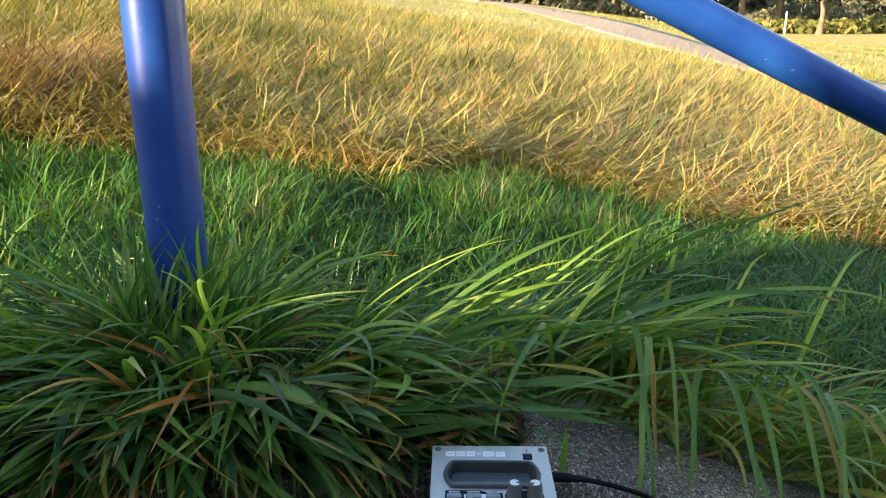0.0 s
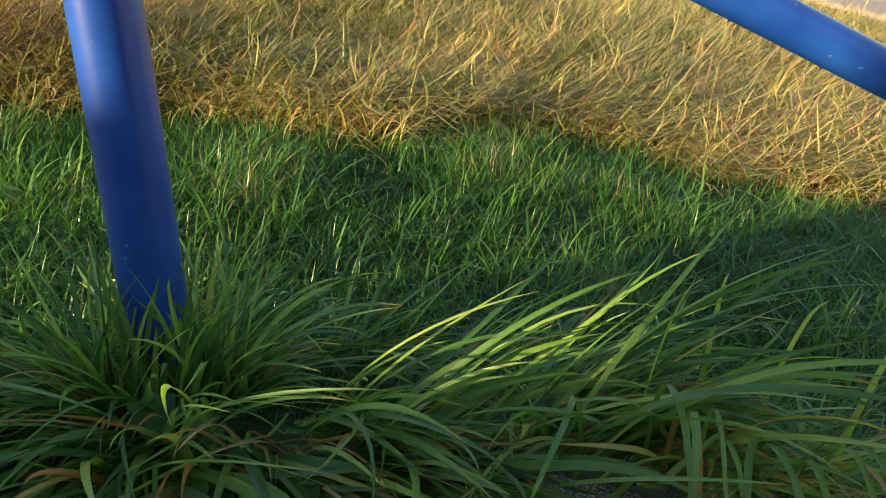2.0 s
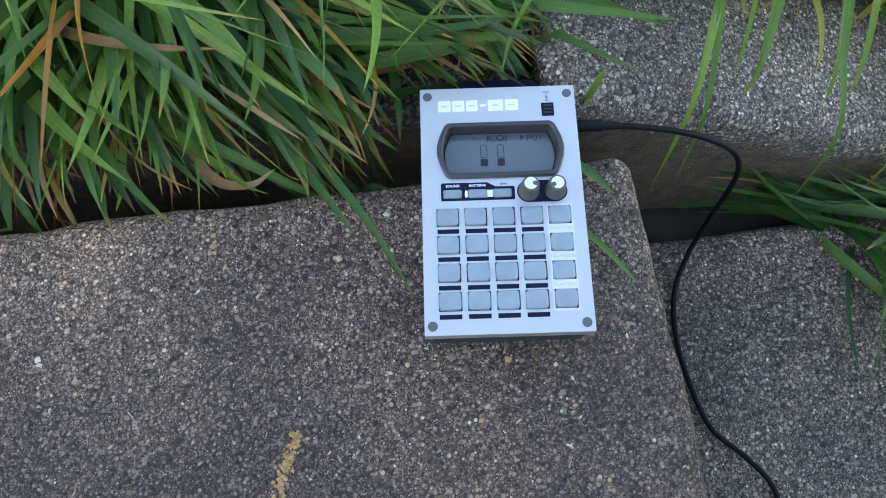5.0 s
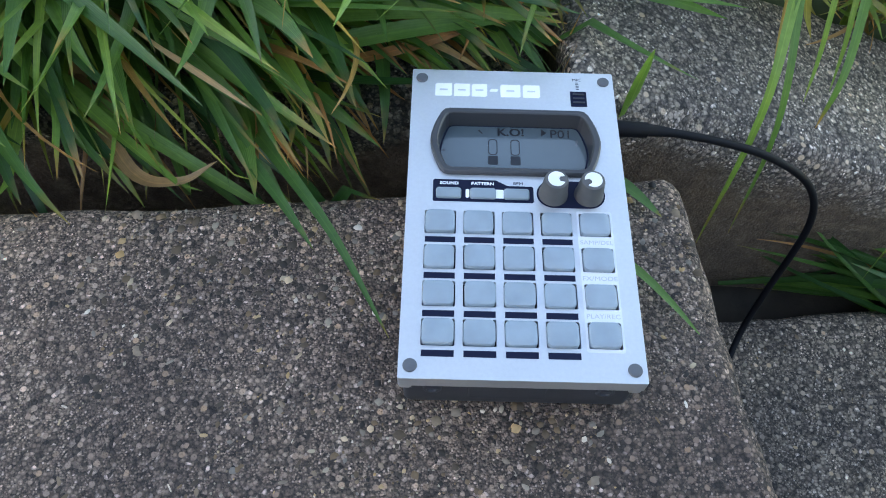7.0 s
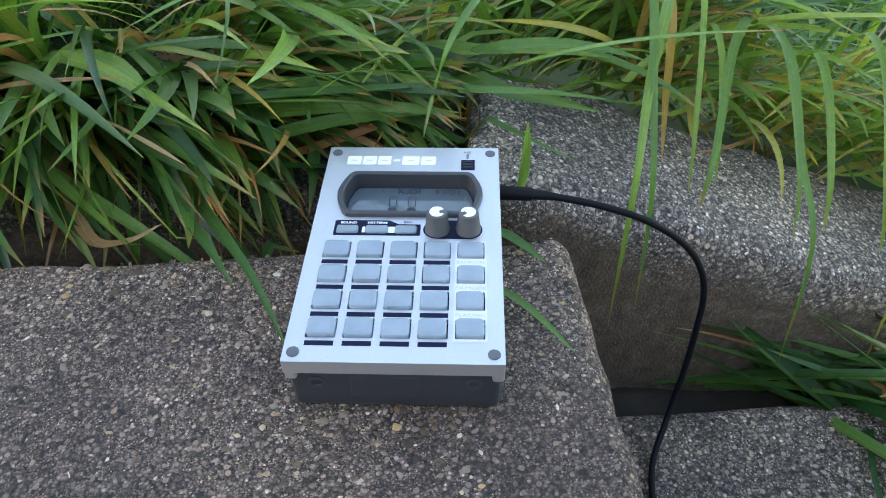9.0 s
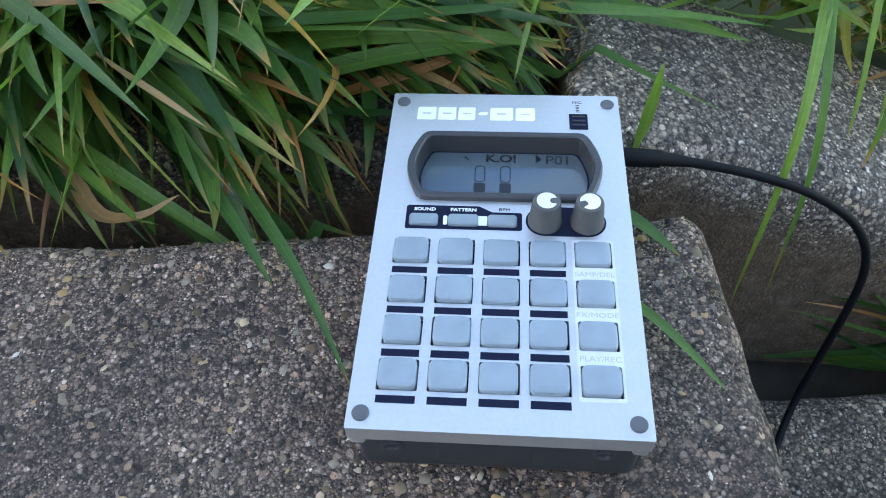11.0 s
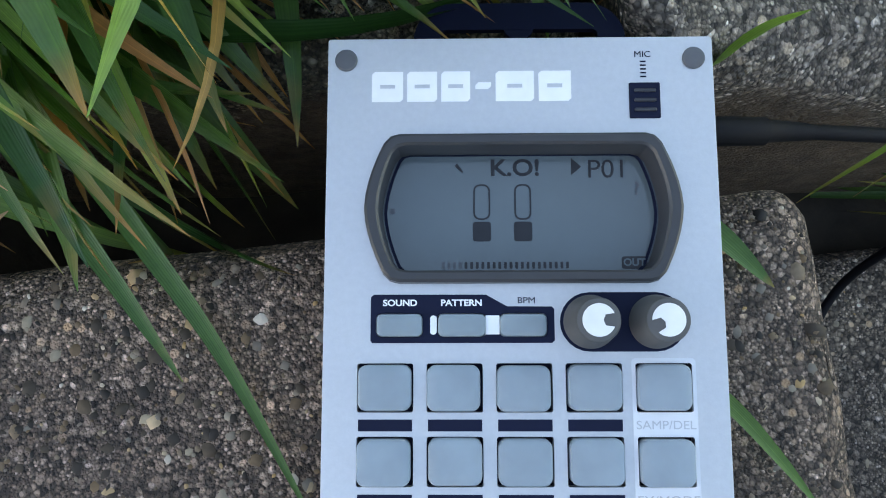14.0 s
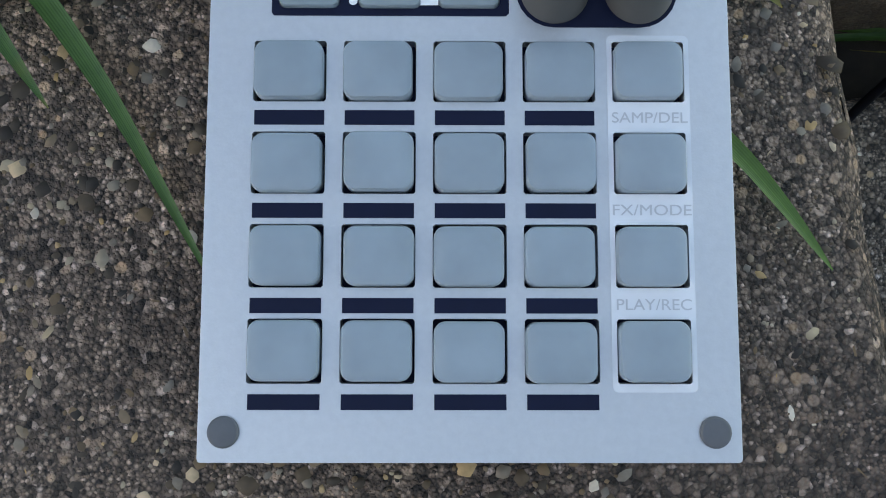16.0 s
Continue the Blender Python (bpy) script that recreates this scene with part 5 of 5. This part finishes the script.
def woods(name, x0, x1, y, tall, n, mat, seed, label):
    g = np.random.default_rng(seed)
    px = g.uniform(x0, x1, n)
    py = y + g.normal(0, 3.0, n)
    tops = tall * (0.65 + 0.35 * np.sin(px * 0.33) * np.cos(px * 0.12 + 1))
    p = np.stack([px, py, land(px, py) + tops * g.random(n) ** 0.8], 1)
    a, b = g.normal(0, 1, (n, 3)), g.normal(0, 1, (n, 3))
    a /= np.linalg.norm(a, axis=1, keepdims=True)
    b /= np.linalg.norm(b, axis=1, keepdims=True)
    s = g.uniform(0.2, 0.55, (n, 1)) * (1.5 if tall > 10 else 1)
    v = np.stack([p - a * s, p - b * s * 0.6, p + a * s, p + b * s * 0.6], 1).reshape(-1, 3)
    return tagged(quick_mesh(name, v, np.arange(4 * n).reshape(n, 4), mat, soft=False), label, "woods", kind="stuff")


woods("far_woods", 6, 110, 128.0, 13.0, 42000, M_DARK, 21, "dark far woods behind the field")
woods("hedge", 14, 75, 97.0, 3.0, 16000, M_DARK, 22, "dark hedge along the field's far end")
woods("shrubs", 27, 60, 72.0, 1.7, 5000, M_LIME, 23, "low green shrubs behind the playground")


# white hall beyond the crest
def building(name, x0, x1, y0, y1, z0, z1, wall_mat, label, storeys, bays, side_mat=None, balcony=False):
    b = tagged(new(name), label, "building")
    part("wall", box(bmesh.new(), x0, x1, y0, y1, z0, z1, 0.05), wall_mat, b)
    part("roof", box(bmesh.new(), x0 - 0.2, x1 + 0.2, y0 - 0.2, y1 + 0.2, z1, z1 + 0.35, 0.05), side_mat or wall_mat, b)
    if side_mat:
        part("side_cladding", box(bmesh.new(), x1 + 0.004, x1 + 0.15, y0 + 0.1, y1, z0, z1 - 0.05), side_mat, b)
    sh = (z1 - z0) / max(storeys, 1)
    bw = (x1 - x0) / max(bays, 1)
    for s in range(storeys):
        for k in range(bays):
            cx, cz = x0 + (k + 0.5) * bw, z0 + (s + 0.5) * sh
            w = part("window", box(bmesh.new(), cx - bw * 0.36, cx + bw * 0.36, y0 - 0.12, y0 + 0.05, cz - sh * 0.28, cz + sh * 0.3), M_SIGNWHITE, b)
            part("pane", box(bmesh.new(), cx - bw * 0.32, cx + bw * 0.32, y0 - 0.16, y0 - 0.11, cz - sh * 0.24, cz + sh * 0.26), M_WINDOW, w)
            if balcony and k % 2:
                part("balcony", box(bmesh.new(), cx - bw * 0.5, cx + bw * 0.5, y0 - 1.4, y0 - 0.02, cz - sh * 0.5, cz - sh * 0.1, 0.04), M_SIGNWHITE, b)
    return b


building("hall", -52.0, -25.0, 117.4, 190.0, 5.0, 9.8, M_HALL, "long low hall with pale end wall and grey side", 0, 0, M_HALLSIDE)
building("office_building", -62.0, -23.6, 56.0, 70.0, 3.0, 16.0, M_GREENGLASS, "pale grey-green office building beyond the bank", 4, 12)
building("apartment_building", 18.0, 38.0, 250.0, 265.0, 0.0, 42.0, M_BRICK, "red brick apartment block with white balconies", 14, 6, None, True)
car = tagged(new("parked_van"), "dark blue van parked beyond the bank's crest", "van")
zc = height(-22.0, 52.0)
part("body", box(bmesh.new(), -24.2, -21.6, 51.5, 53.4, zc + 0.4, zc + 2.0, 0.25), M_PLAYBLUE, car)
for u in (-23.7, -22.1):
    part("wheel", tube([(u, 51.4, zc + 0.35), (u, 51.65, zc + 0.35)], 0.35, 16), M_CABLE, car)


def road_sign(x, y, top, disc, label):
    z = height(x, y)
    s = tagged(new("road_sign"), label, "road sign", "signs beyond the crest")
    part("pole", tube([(x, y, z - 0.2), (x, y, top)], 0.045, 10), M_STEEL, s)
    face = part("face", tube([(x, y - 0.10, top), (x, y - 0.06, top)], disc, 28), M_SIGNRED, s, "round red and white sign face")
    part("white_field", tube([(x, y - 0.115, top), (x, y - 0.104, top)], disc * 0.78, 28), M_SIGNWHITE, face)
    return s


road_sign(-4.8, 39.7, 2.84, 0.24, "round red-rimmed road sign on a pole")
road_sign(1.55, 45.0, 3.15, 0.22, "round red-rimmed road sign beside the path")


def pole(x, y, top, r, label):
    p = tagged(new("lamp_post"), label, "post", "posts beyond the crest")
    part("mast", tube([(x, y, height(x, y) - 0.3), (x, y, top)], r, 12), M_SIGNWHITE, p)
    part("foot_collar", tube([(x, y, height(x, y) - 0.3), (x, y, height(x, y) + 0.5)], r * 1.5, 12), M_STEEL, p)
    return p


pole(-0.38, 45.0, 6.0, 0.075, "tall white lamp post beside the path")
pole(1.98, 47.0, 3.4, 0.07, "white post beside the path")
pole(1.62, 45.3, 3.7, 0.08, "white post beside the path")
pole(-1.7, 46.0, 2.75, 0.05, "short white post on the crest")
pole(27.7, 64.3, 1.15, 0.07, "short white post on the field")
# playground frame
zp = height(25.6, 70.6)
play = tagged(new("climbing_frame"), "blue and white playground climbing frame on the field", "playground")
for a, b in (((24.6, 0.0), (25.1, 1.5)), ((26.9, 0.0), (26.2, 1.5)), ((25.1, 1.5), (26.2, 1.5)), ((25.1, 0.0), (25.1, 1.5)), ((26.2, 0.0), (26.2, 1.5)), ((23.9, 0.5), (27.6, 0.5))):
    part("bar", tube([(a[0], 70.6, zp + a[1]), (b[0], 70.6, zp + b[1])], 0.06, 8), M_PLAYBLUE, play)
part("slide", box(bmesh.new(), 23.9, 25.0, 70.3, 70.9, zp + 0.1, zp + 0.5, 0.05), M_PLAYBLUE, play)
bm = bmesh.new()
bmesh.ops.create_uvsphere(bm, u_segments=16, v_segments=10, radius=0.24, matrix=Matrix.Translation((25.3, 70.6, zp + 1.75)))
smooth(part("ball", bm, M_SIGNWHITE, play, "white ball on top"), 180)
fence = tagged(new("low_fence"), "low pale fence beside the playground", "fence")
for k in range(24):
    part("picket", box(bmesh.new(), 18.6 + 0.45 * k, 18.7 + 0.45 * k, 73.0, 73.06, height(18.6 + 0.45 * k, 73) - 0.05, height(18.6 + 0.45 * k, 73) + 0.75), M_STEEL, fence)
for h in (0.25, 0.65):
    part("fence_rail", tube([(18.5, 73.1, height(18.5, 73) + h), (29.2, 73.1, height(29.2, 73) + h)], 0.035, 8), M_STEEL, fence)
